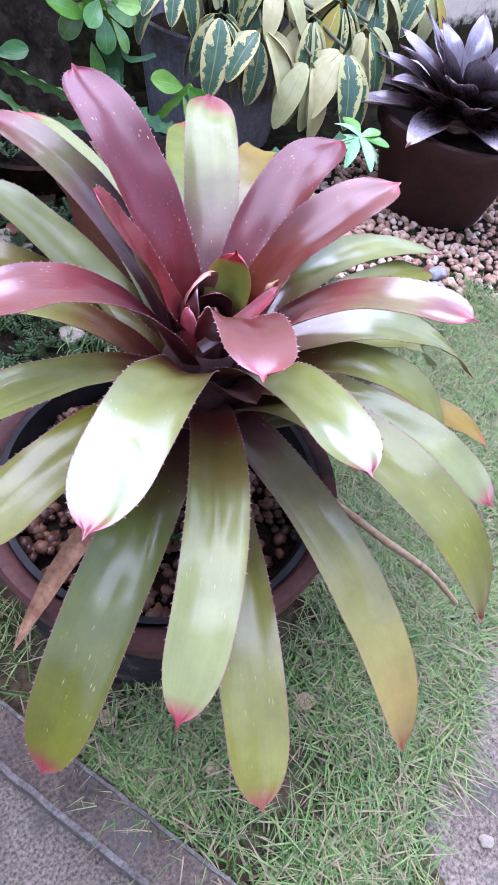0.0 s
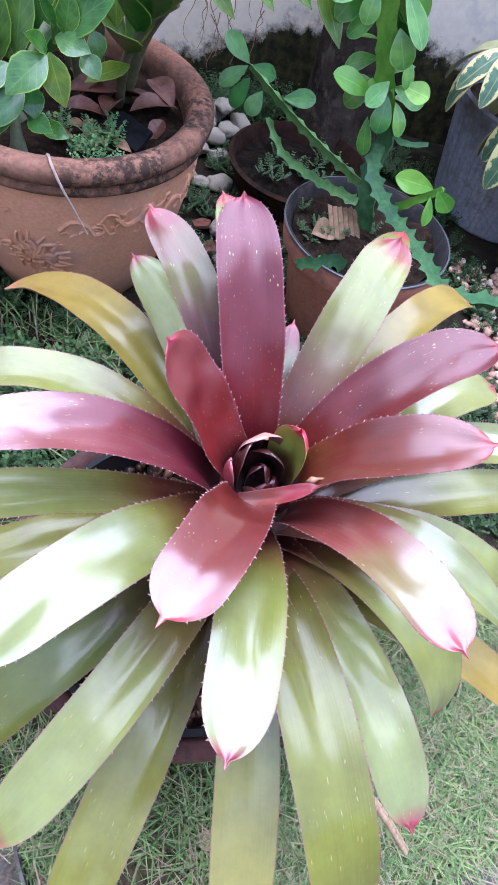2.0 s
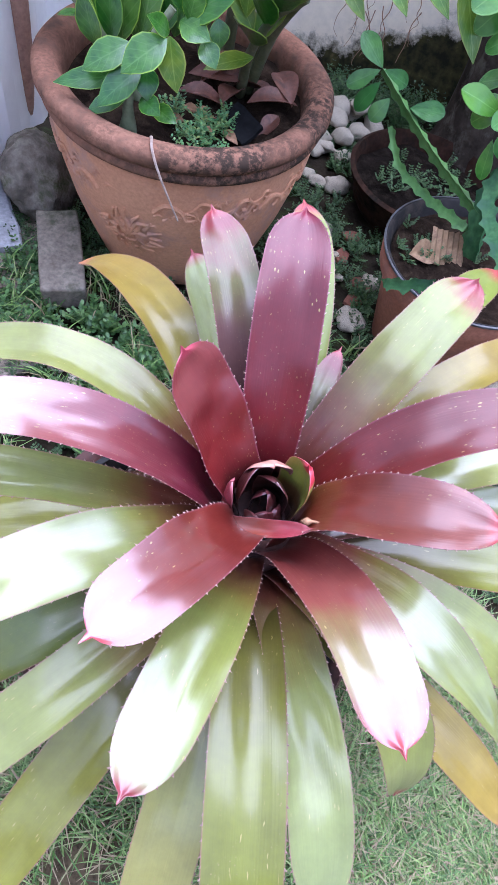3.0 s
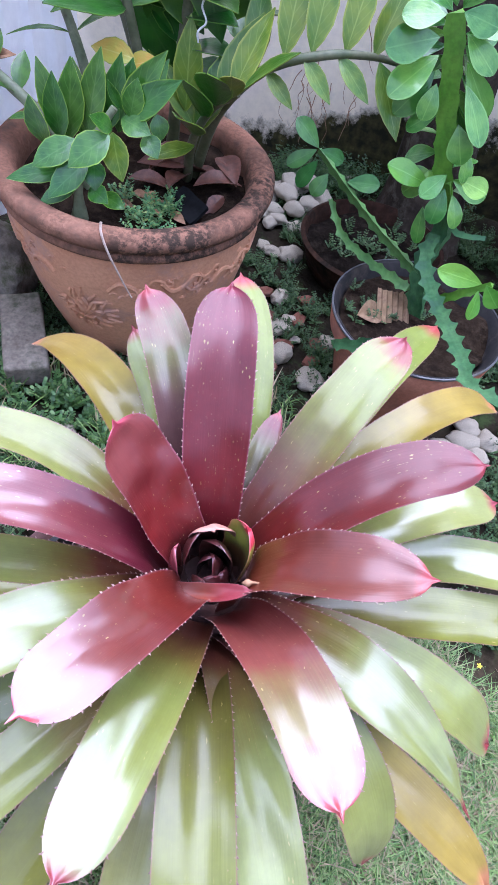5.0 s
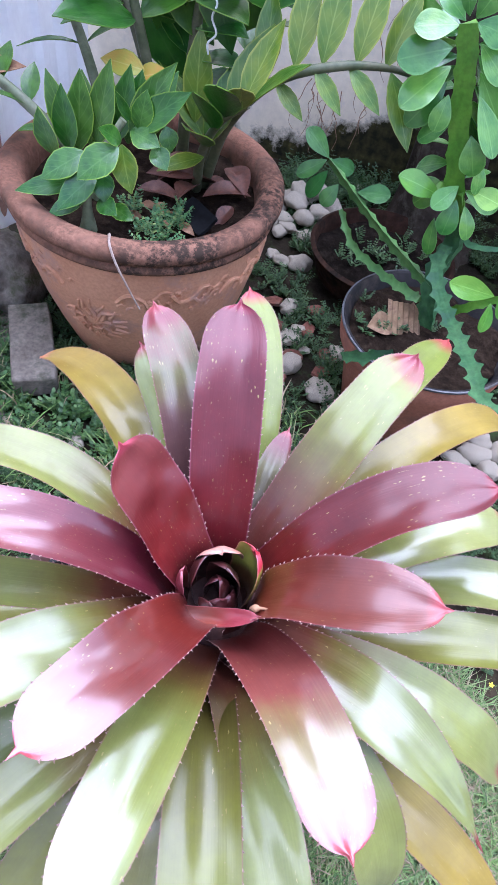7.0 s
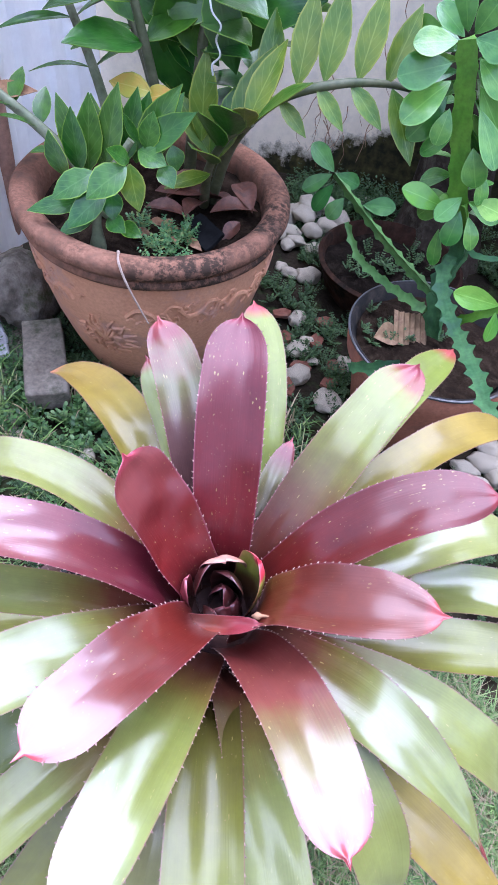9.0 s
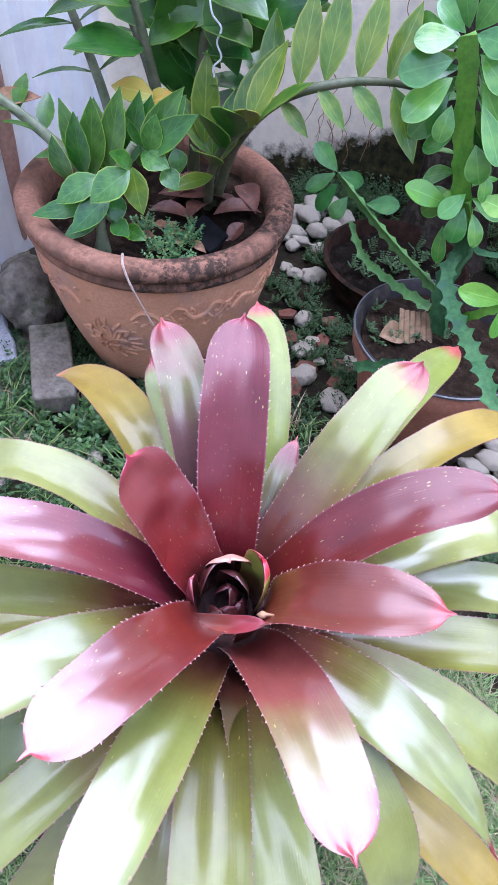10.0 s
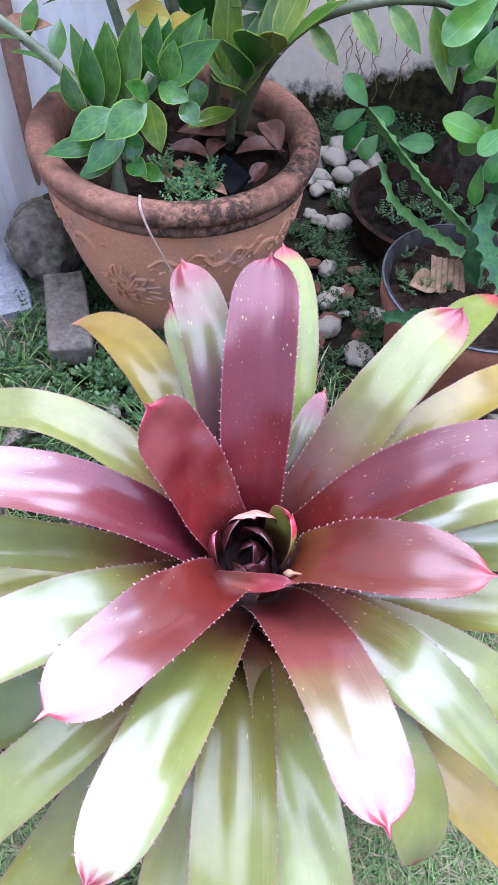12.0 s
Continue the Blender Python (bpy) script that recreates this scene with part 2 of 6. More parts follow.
# darker concrete for the left floor, standing in for missing shade near the plant
M_CONCRETE_SHADED = mottled("shaded_concrete", (0.098, 0.08, 0.06), (0.155, 0.129, 0.10), 6, 0.95, 260, 0.003, 0.1, (0.06, 0.054, 0.045), 10, 0.6)
M_LIP = mottled("cement_edge", (0.085, 0.076, 0.063), (0.14, 0.125, 0.108), 30, 0.95, 220, 0.002, 0.2, (0.07, 0.06, 0.05), 40, 0.4)
M_BOWL = mottled("dark_red_clay", (0.075, 0.028, 0.022), (0.12, 0.05, 0.04), 9, 0.6, 120, 0.0015, 0.35, (0.04, 0.03, 0.028), 18)
M_POT_DARK = mottled("dark_glazed_clay", (0.035, 0.014, 0.011), (0.06, 0.026, 0.02), 9, 0.6, 120, 0.0015, 0.3, (0.02, 0.015, 0.013), 14)
M_POT_RED = mottled("red_terracotta", (0.27, 0.105, 0.062), (0.34, 0.145, 0.09), 8, 0.9, 150, 0.0012, 0.15, (0.2, 0.09, 0.06), 12, 0.15)
M_SHARD = mottled("terracotta_shard", (0.12, 0.045, 0.027), (0.18, 0.075, 0.05), 20, 0.9, 120, 0.002, 0.2, (0.08, 0.05, 0.035), 30)
M_BASE_CLAY = mottled("rough_black_clay", (0.012, 0.011, 0.010), (0.035, 0.031, 0.027), 16, 0.9, 90, 0.005, 0.25, (0.07, 0.065, 0.055), 25)
M_BLACK = mottled("black_plastic", (0.010, 0.010, 0.010), (0.022, 0.021, 0.02), 20, 0.6, 120, 0.0008, 0.25)

M_PINK_CUP = blade_material("cup_leaf", [(0.0, (0.04, 0.015, 0.015)), (0.35, (0.10, 0.05, 0.02)), (0.5, (0.24, 0.24, 0.04)), (0.95, (0.32, 0.31, 0.05))], (0.42, 0.03, 0.05), 0.9, 0.35, (0.5, 0.12, 0.14), 0.0)
M_CUP_RED = blade_material("cup_leaf_red", [(0.0, (0.07, 0.02, 0.015)), (0.4, (0.16, 0.04, 0.02)), (0.7, (0.22, 0.03, 0.03)), (0.95, (0.3, 0.06, 0.06))], (0.42, 0.12, 0.12), 0.93, 0.35, (0.45, 0.16, 0.16), 0.0)
# red cup leaf with the shade inside the cup put into its colour
M_CUP_SHADED = blade_material("cup_leaf_shaded", [(0.0, (0.012, 0.005, 0.004)), (0.5, (0.03, 0.009, 0.008)), (0.9, (0.06, 0.014, 0.013))], (0.12, 0.03, 0.03), 0.96, 0.35, (0.16, 0.05, 0.05), 0.0)
M_BRACT = blade_material("bract", [(0.0, (0.05, 0.015, 0.012)), (0.5, (0.085, 0.028, 0.022)), (0.95, (0.11, 0.045, 0.034))], (0.16, 0.07, 0.05), 0.95, 0.5, (0.16, 0.08, 0.06), 0.0, coat=0.2)
M_SALMON = blade_material("cup_leaf_salmon", [(0.0, (0.06, 0.015, 0.02)), (0.5, (0.12, 0.03, 0.03)), (0.95, (0.5, 0.22, 0.17))], (0.6, 0.28, 0.2), 0.85, 0.4, (0.55, 0.3, 0.25), 0.0)
M_DRY = mottled("dry_leaf", (0.22, 0.11, 0.055), (0.34, 0.2, 0.11), 30, 0.8, 180, 0.001, 0.3, (0.12, 0.05, 0.03), 40)
M_STRAW = mottled("straw_leaf", (0.3, 0.2, 0.11), (0.42, 0.31, 0.19), 40, 0.8, 180, 0.001, 0.3, (0.2, 0.11, 0.06), 40)
M_RUST = mottled("fallen_leaf", (0.075, 0.026, 0.015), (0.14, 0.055, 0.034), 24, 0.5, 160, 0.001, 0.35, (0.05, 0.02, 0.014), 30)


def foliage(name, c1, c2, scale=25, rough=0.35, vein=None, edge=None, ribs=0.0, coat=0.0, inset=0.42, gloss=0.25):
    """A broad leaf: two greens, a pale midrib, side veins and margin from the UV map."""
    m, nt, b = material(name, rough, 0.28)
    col = ramp(nt, noise_of(nt, scale), [(0.35, c1), (0.65, c2)])
    tc = nt.nodes.new("ShaderNodeTexCoord")
    sep = nt.nodes.new("ShaderNodeSeparateXYZ")
    nt.links.new(tc.outputs["UV"], sep.inputs[0])
    d = nt.nodes.new("ShaderNodeMath")
    d.operation = "SUBTRACT"
    nt.links.new(sep.outputs[1], d.inputs[0])
    d.inputs[1].default_value = 0.5
    a = nt.nodes.new("ShaderNodeMath")
    a.operation = "ABSOLUTE"
    nt.links.new(d.outputs[0], a.inputs[0])
    if vein:
        col = mix(nt, ramp(nt, a.outputs[0], [(0.008, (0.5, 0.5, 0.5)), (0.035, (0, 0, 0))]), col, vein)
    if ribs:
        slant = nt.nodes.new("ShaderNodeMath")
        slant.operation = "MULTIPLY_ADD"
        nt.links.new(a.outputs[0], slant.inputs[0])
        slant.inputs[1].default_value = -0.42
        nt.links.new(sep.outputs[0], slant.inputs[2])
        turns = nt.nodes.new("ShaderNodeMath")
        turns.operation = "MULTIPLY"
        nt.links.new(slant.outputs[0], turns.inputs[0])
        turns.inputs[1].default_value = 9.0
        saw = nt.nodes.new("ShaderNodeMath")
        saw.operation = "FRACT"
        nt.links.new(turns.outputs[0], saw.inputs[0])
        col = mix(nt, ramp(nt, saw.outputs[0], [(0.0, (ribs,) * 3), (0.09, (0, 0, 0)), (0.88, (0, 0, 0)), (1.0, (ribs,) * 3)]), col, vein)
    rim, edge_soft = a.outputs[0], inset > 0.4
    if inset < 0.4:
        ragged = nt.nodes.new("ShaderNodeMath")
        ragged.operation = "MULTIPLY_ADD"
        nt.links.new(noise_of(nt, 28, 4, 0.7), ragged.inputs[0])
        ragged.inputs[1].default_value = 1.1
        nt.links.new(rim, ragged.inputs[2])
        rim = ragged.outputs[0]
        inset = inset + 0.55
    if edge:
        col = mix(nt, ramp(nt, rim, [(inset, (0, 0, 0)), (0.5, (0.85, 0.85, 0.85)) if edge_soft else (inset + 0.05, (1, 1, 1))]), col, edge)
    col = varied(nt, col, 0.22, 0.02)
    nt.links.new(col, b.inputs["Base Color"])
    bump(nt, b, noise_of(nt, 1.0, 3, 0.55, "UV", (5, 4, 1)), 0.35, 0.004)
    b.inputs["Coat Weight"].default_value = coat
    b.inputs["Coat Roughness"].default_value = gloss
    return m


M_ZZ = foliage("glossy_dark_green", (0.014, 0.074, 0.006), (0.042, 0.13, 0.011), 30, 0.3, (0.075, 0.17, 0.03), (0.22, 0.36, 0.03), ribs=0.45, coat=0.45, inset=0.45, gloss=0.2)
M_ZZ_DARK = foliage("glossy_deep_green", (0.013, 0.062, 0.005), (0.035, 0.115, 0.009), 30, 0.34, (0.05, 0.12, 0.02), (0.14, 0.25, 0.03), ribs=0.25, coat=0.4, inset=0.46, gloss=0.2)
M_ZZ_LIME = foliage("yellow_green_leaf", (0.042, 0.105, 0.008), (0.092, 0.15, 0.011), 30, 0.34, (0.18, 0.26, 0.05), (0.24, 0.27, 0.04), ribs=0.25, coat=0.25, gloss=0.2)
M_ZZ_YELLOW = foliage("yellow_leaf", (0.26, 0.26, 0.03), (0.36, 0.22, 0.03), 20, 0.4, (0.4, 0.35, 0.1), (0.2, 0.25, 0.04))
M_STALK = mottled("fleshy_stalk", (0.10, 0.13, 0.06), (0.17, 0.19, 0.11), 25, 0.5, 120, 0.0008, 0.4, (0.06, 0.06, 0.03), 30)
M_STALK_DARK = mottled("dark_stalk", (0.06, 0.075, 0.03), (0.11, 0.11, 0.06), 25, 0.55, 120, 0.0008, 0.4)
M_SPURGE = mottled("blue_green_stem", (0.022, 0.075, 0.026), (0.055, 0.125, 0.045), 22, 0.6, 90, 0.001, 0.12, (0.03, 0.07, 0.04), 16)
M_SPURGE_MID = mottled("green_stem", (0.05, 0.13, 0.03), (0.09, 0.19, 0.05), 22, 0.4, 90, 0.001, 0.4)
M_SPURGE_NEW = mottled("fresh_green_stem", (0.07, 0.195, 0.014), (0.12, 0.265, 0.024), 22, 0.4, 90, 0.001, 0.4)
M_PADDLE = foliage("paddle_leaf", (0.035, 0.135, 0.014), (0.08, 0.205, 0.025), 26, 0.3, (0.13, 0.28, 0.05), (0.12, 0.27, 0.05), coat=0.6, gloss=0.16)
# shaded copy of the paddle leaf: the foliage's shade is in its greens
M_PADDLE_SHADED = foliage("shaded_paddle_leaf", (0.018, 0.085, 0.012), (0.038, 0.13, 0.02), 26, 0.4, (0.06, 0.15, 0.04), coat=0.3, gloss=0.18)
M_PADDLE_PALE = foliage("pale_paddle_leaf", (0.17, 0.34, 0.14), (0.24, 0.42, 0.2), 26, 0.3, (0.3, 0.5, 0.25))
M_PADDLE_NEW = foliage("young_paddle_leaf", (0.07, 0.20, 0.015), (0.12, 0.27, 0.03), 26, 0.32, (0.2, 0.4, 0.08), coat=0.5, gloss=0.17)
M_VARIEGATED = foliage("variegated_leaf", (0.04, 0.09, 0.045), (0.07, 0.13, 0.07), 40, 0.35, (0.3, 0.32, 0.12), (0.45, 0.42, 0.17), inset=0.3)
M_CREAM = foliage("cream_leaf", (0.34, 0.34, 0.13), (0.46, 0.43, 0.22), 22, 0.4, (0.28, 0.31, 0.13), (0.46, 0.43, 0.18))
M_STONE_WHITE = mottled("white_stone", (0.24, 0.207, 0.152), (0.40, 0.352, 0.275), 20, 0.9, 120, 0.001, 0.15, (0.13, 0.12, 0.085), 24)
M_STONE_GREY = mottled("grey_stone", (0.22, 0.22, 0.23), (0.34, 0.34, 0.35), 20, 0.7, 120, 0.001, 0.3)
M_ROCK = mottled("mossy_rock", (0.075, 0.066, 0.052), (0.2, 0.178, 0.145), 22, 1.0, 60, 0.014, 0.05, (0.05, 0.06, 0.025), 12)
M_BLOCK = mottled("weathered_block", (0.14, 0.118, 0.09), (0.22, 0.19, 0.15), 14, 0.95, 110, 0.003, 0.2, (0.07, 0.075, 0.045), 12)
M_BARK = mottled("bark", (0.016, 0.012, 0.009), (0.045, 0.036, 0.027), 12, 1.0, 60, 0.012, 0.05, (0.07, 0.062, 0.045), 20)
M_PANEL = mottled("white_sheet_metal", (0.87, 0.875, 0.87), (0.89, 0.895, 0.885), 2, 0.4, 30, 0.0003, 0.5, (0.8, 0.8, 0.8), 4, 0.03)
M_PIPE = mottled("brown_pipe", (0.36, 0.2, 0.14), (0.44, 0.27, 0.2), 5, 0.6, 90, 0.0005, 0.4)
M_LINER = mottled("grey_plastic", (0.010, 0.009, 0.009), (0.022, 0.02, 0.019), 8, 0.8, 90, 0.0005, 0.2, (0.045, 0.036, 0.028), 18)
M_LINER_RIM = mottled("grey_plastic_rim", (0.045, 0.046, 0.05), (0.075, 0.076, 0.08), 8, 0.28, 90, 0.0004, 0.5, (0.03, 0.027, 0.025), 18)
M_RIBBED = mottled("grey_ribbed_plastic", (0.2, 0.21, 0.24), (0.28, 0.29, 0.32), 6, 0.55, 90, 0.0006, 0.4, (0.12, 0.11, 0.1), 9)
M_SURROUND = mottled("surround_wall", (0.3, 0.27, 0.22), (0.38, 0.34, 0.28), 2, 0.9, 40, 0.002)
M_CARD = mottled("cardboard", (0.18, 0.11, 0.058), (0.26, 0.175, 0.10), 24, 0.9, 140, 0.001, 0.2, (0.14, 0.08, 0.05), 30)
M_WIRE = mottled("dull_wire", (0.16, 0.16, 0.16), (0.26, 0.26, 0.26), 40, 0.45, 90, 0.0002, 0.5)
M_STRING = mottled("pale_string", (0.5, 0.5, 0.48), (0.65, 0.65, 0.63), 40, 0.8, 200, 0.0004)


def pebbles_material(name, stops, rough=0.7):
    """Loose stones, each of its own colour."""
    m, nt, b = material(name, rough, 0.35)
    g = nt.nodes.new("ShaderNodeNewGeometry")
    col = ramp(nt, g.outputs["Random Per Island"], stops)
    gr = ramp(nt, noise_of(nt, 90, 4), [(0.3, (0.7, 0.7, 0.7)), (0.7, (1.2, 1.2, 1.2))])
    nt.links.new(mix(nt, 1.0, col, gr, "MULTIPLY"), b.inputs["Base Color"])
    bump(nt, b, noise_of(nt, 160, 4), 0.5, 0.001)
    return m


M_CLAY = pebbles_material("clay_pebbles", [(0.0, (0.028, 0.014, 0.009)), (0.4, (0.09, 0.037, 0.019)), (0.8, (0.15, 0.064, 0.032)), (1.0, (0.22, 0.13, 0.08))], 0.4)
M_GRAVEL = pebbles_material("brown_gravel", [(0.0, (0.22, 0.12, 0.075)), (0.4, (0.4, 0.25, 0.16)), (0.8, (0.52, 0.36, 0.25)), (1.0, (0.6, 0.5, 0.4))])
M_GRASS = pebbles_material("grass", [(0.0, (0.028, 0.065, 0.010)), (0.3, (0.08, 0.155, 0.027)), (0.6, (0.18, 0.265, 0.07)), (0.78, (0.19, 0.16, 0.08)), (1.0, (0.28, 0.2, 0.12))], 0.5)
M_WEED = pebbles_material("weed", [(0.0, (0.010, 0.034, 0.006)), (0.5, (0.024, 0.06, 0.012)), (1.0, (0.055, 0.095, 0.026))], 0.6)
M_WEED_MID = pebbles_material("green_weed", [(0.0, (0.02, 0.06, 0.012)), (0.5, (0.045, 0.11, 0.024)), (1.0, (0.09, 0.16, 0.04))], 0.5)
M_WEED_PALE = pebbles_material("pale_weed", [(0.0, (0.03, 0.10, 0.03)), (0.5, (0.07, 0.17, 0.05)), (1.0, (0.16, 0.2, 0.05))], 0.5)

# plaster with moss and damp creeping up from the foot of the wall
nt = M_WALL.node_tree
b = nt.nodes["Principled BSDF"]
old = b.inputs["Base Color"].links[0].from_socket
tc = nt.nodes.new("ShaderNodeTexCoord")
sp = nt.nodes.new("ShaderNodeSeparateXYZ")
nt.links.new(tc.outputs["Object"], sp.inputs[0])
ad = nt.nodes.new("ShaderNodeMath")
ad.operation = "MULTIPLY_ADD"
nt.links.new(noise_of(nt, 7, 6, 0.75), ad.inputs[0])
ad.inputs[1].default_value = -0.34
nt.links.new(sp.outputs[2], ad.inputs[2])
dry = nt.nodes.new("ShaderNodeMapRange")
nt.links.new(sp.outputs[0], dry.inputs[0])
for key, value in enumerate((-0.55, 0.15, 0.3, 0.0)):
    dry.inputs[key + 1].default_value = value
up_wall = nt.nodes.new("ShaderNodeMath")
up_wall.operation = "ADD"
nt.links.new(ad.outputs[0], up_wall.inputs[0])
nt.links.new(dry.outputs[0], up_wall.inputs[1])
ad = up_wall
moss = ramp(nt, ad.outputs[0], [(0.045, (1, 1, 1)), (0.10, (0, 0, 0))])
green = ramp(nt, noise_of(nt, 30, 4), [(0.4, (0.016, 0.015, 0.008)), (0.62, (0.05, 0.046, 0.016)), (0.75, (0.11, 0.085, 0.03))])
nt.links.new(mix(nt, moss, old, green), b.inputs["Base Color"])

# brown clay darkened to carry the shade of the foliage above
M_CLAY_SHADED = mottled("shaded_clay", (0.016, 0.009, 0.006), (0.04, 0.021, 0.014), 14, 1.0, 80, 0.004, 0.04, (0.010, 0.009, 0.007), 12)
M_KERB = mottled("old_kerb", (0.066, 0.051, 0.038), (0.12, 0.093, 0.07), 14, 0.95, 200, 0.006, 0.2, (0.07, 0.06, 0.05), 22, 0.5)

# black algae in broad ragged patches on the urn's rim
nt = M_TERRA_DARK.node_tree
b = nt.nodes["Principled BSDF"]
old = b.inputs["Base Color"].links[0].from_socket
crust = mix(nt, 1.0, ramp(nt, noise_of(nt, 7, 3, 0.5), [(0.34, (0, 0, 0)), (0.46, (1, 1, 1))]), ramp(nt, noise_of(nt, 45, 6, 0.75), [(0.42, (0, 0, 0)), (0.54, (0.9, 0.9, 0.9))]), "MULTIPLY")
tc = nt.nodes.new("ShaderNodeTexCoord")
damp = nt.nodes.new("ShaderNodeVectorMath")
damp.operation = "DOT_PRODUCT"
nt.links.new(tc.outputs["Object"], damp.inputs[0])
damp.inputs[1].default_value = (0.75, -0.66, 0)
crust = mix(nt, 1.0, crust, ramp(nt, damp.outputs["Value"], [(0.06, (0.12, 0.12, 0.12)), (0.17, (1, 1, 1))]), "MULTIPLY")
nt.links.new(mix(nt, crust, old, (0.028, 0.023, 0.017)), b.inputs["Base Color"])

# straw-coloured thatch under the lawn
nt = M_GROUND.node_tree
b = nt.nodes["Principled BSDF"]
old = b.inputs["Base Color"].links[0].from_socket
tc = nt.nodes.new("ShaderNodeTexCoord")
sp = nt.nodes.new("ShaderNodeSeparateXYZ")
nt.links.new(tc.outputs["Object"], sp.inputs[0])
ad = nt.nodes.new("ShaderNodeMath")
ad.operation = "MULTIPLY_ADD"
nt.links.new(noise_of(nt, 8, 5, 0.7), ad.inputs[0])
ad.inputs[1].default_value = 0.3
nt.links.new(sp.outputs[1], ad.inputs[2])
lawn_here = ramp(nt, ad.outputs[0], [(0.16, (1, 1, 1)), (0.34, (0, 0, 0))])
thatch = ramp(nt, noise_of(nt, 60, 5, 0.7), [(0.35, (0.03, 0.025, 0.014)), (0.55, (0.085, 0.062, 0.036)), (0.75, (0.055, 0.065, 0.022))])
nt.links.new(mix(nt, lawn_here, old, thatch), b.inputs["Base Color"])

# ---- building helpers ----
def crisp(bm, limit=0.9):
    """Keep folded edges sharp in smooth shading."""
    for e in bm.edges:
        if len(e.link_faces) == 2 and e.calc_face_angle(0.0) > limit:
            e.smooth = False


def part(name, bm, mat, parent=None, label="", smooth=True):
    me = bpy.data.meshes.new(name)
    bm.normal_update()
    crisp(bm)
    bm.to_mesh(me)
    bm.free()
    for m in mat if isinstance(mat, (list, tuple)) else [mat]:
        me.materials.append(m)
    if smooth:
        me.polygons.foreach_set("use_smooth", [True] * len(me.polygons))
    ob = new(name, me)
    ob.parent = parent
    if label:
        ob["label"] = label
    return ob


def thing(name, label, category, at=(0, 0, 0), group=""):
    e = new(name)
    e.empty_display_size = 0.05
    e.location = at
    return tagged(e, label, category, group)


def lathe(profile, seg=64, centre=(0, 0, 0), wobble=None, closed=False):
    """A turned shape from (radius, height) pairs."""
    bm = bmesh.new()
    rings = []
    for r, z in profile:
        ring = []
        for i in range(seg):
            a = 2 * math.pi * i / seg
            k = r * (wobble(a, z) if wobble else 1)
            ring.append(bm.verts.new((centre[0] + k * math.cos(a), centre[1] + k * math.sin(a), centre[2] + z)))
        rings.append(ring)
    for p, q in zip(rings, rings[1:]):
        for i in range(seg):
            j = (i + 1) % seg
            bm.faces.new((p[i], p[j], q[j], q[i]))
    if closed:
        bm.faces.new(rings[0][::-1])
        bm.faces.new(rings[-1])
    return bm


def disc(r, z, seg=48, rough=0.0, rings=12, seed=0):
    """A bumpy round sheet."""
    bm = bmesh.new()
    c = bm.verts.new((0, 0, z + rough * noise.noise((seed, 0, 0))))
    prev = None
    for k in range(1, rings + 1):
        ring = []
        for i in range(seg):
            a = 2 * math.pi * i / seg
            x, y = r * k / rings * math.cos(a), r * k / rings * math.sin(a)
            ring.append(bm.verts.new((x, y, z + rough * noise.noise((x * 14 + seed, y * 14, 0)))))
        for i in range(seg):
            j = (i + 1) % seg
            bm.faces.new((c, ring[i], ring[j]) if prev is None else (prev[i], ring[i], ring[j], prev[j]))
        prev = ring
    return bm


def box(bm, lo, hi, m=None):
    v = [bm.verts.new((x, y, z)) for x in (lo[0], hi[0]) for y in (lo[1], hi[1]) for z in (lo[2], hi[2])]
    for f in ((0, 1, 3, 2), (4, 6, 7, 5), (0, 4, 5, 1), (2, 3, 7, 6), (0, 2, 6, 4), (1, 5, 7, 3)):
        bm.faces.new([v[i] for i in f])
    if m is not None:
        bmesh.ops.transform(bm, matrix=m, verts=v)
    return v


def tube(points, radii, seg=8, bm=None, cap=True):
    """A round tube along points."""
    bm = bm or bmesh.new()
    pts = [Vector(p) for p in points]
    rings = []
    side = None
    for i, p in enumerate(pts):
        d = (pts[min(i + 1, len(pts) - 1)] - pts[max(i - 1, 0)]).normalized()
        if side is None:
            side = d.orthogonal().normalized()
        side = (side - d * side.dot(d)).normalized()
        up = d.cross(side)
        r = radii[i] if isinstance(radii, (list, tuple)) else radii
        rings.append([bm.verts.new(p + r * (math.cos(2 * math.pi * k / seg) * side + math.sin(2 * math.pi * k / seg) * up)) for k in range(seg)])
    for a, b in zip(rings, rings[1:]):
        for k in range(seg):
            j = (k + 1) % seg
            bm.faces.new((a[k], a[j], b[j], b[k]))
    if cap:
        bm.faces.new(rings[0][::-1])
        bm.faces.new(rings[-1])
    return bm


def smooth_path(points, n):
    """A Catmull-Rom curve through points."""
    p = [Vector(q) for q in points]
    p = [2 * p[0] - p[1]] + p + [2 * p[-1] - p[-2]]
    out = []
    k = len(p) - 3
    for i in range(n):
        u = i / (n - 1) * k
        j = min(int(u), k - 1)
        u -= j
        a, b, c, d = p[j:j + 4]
        out.append(0.5 * ((2 * b) + (c - a) * u + (2 * a - 5 * b + 4 * c - d) * u * u + (3 * b - a - 3 * c + d) * u ** 3))
    return out


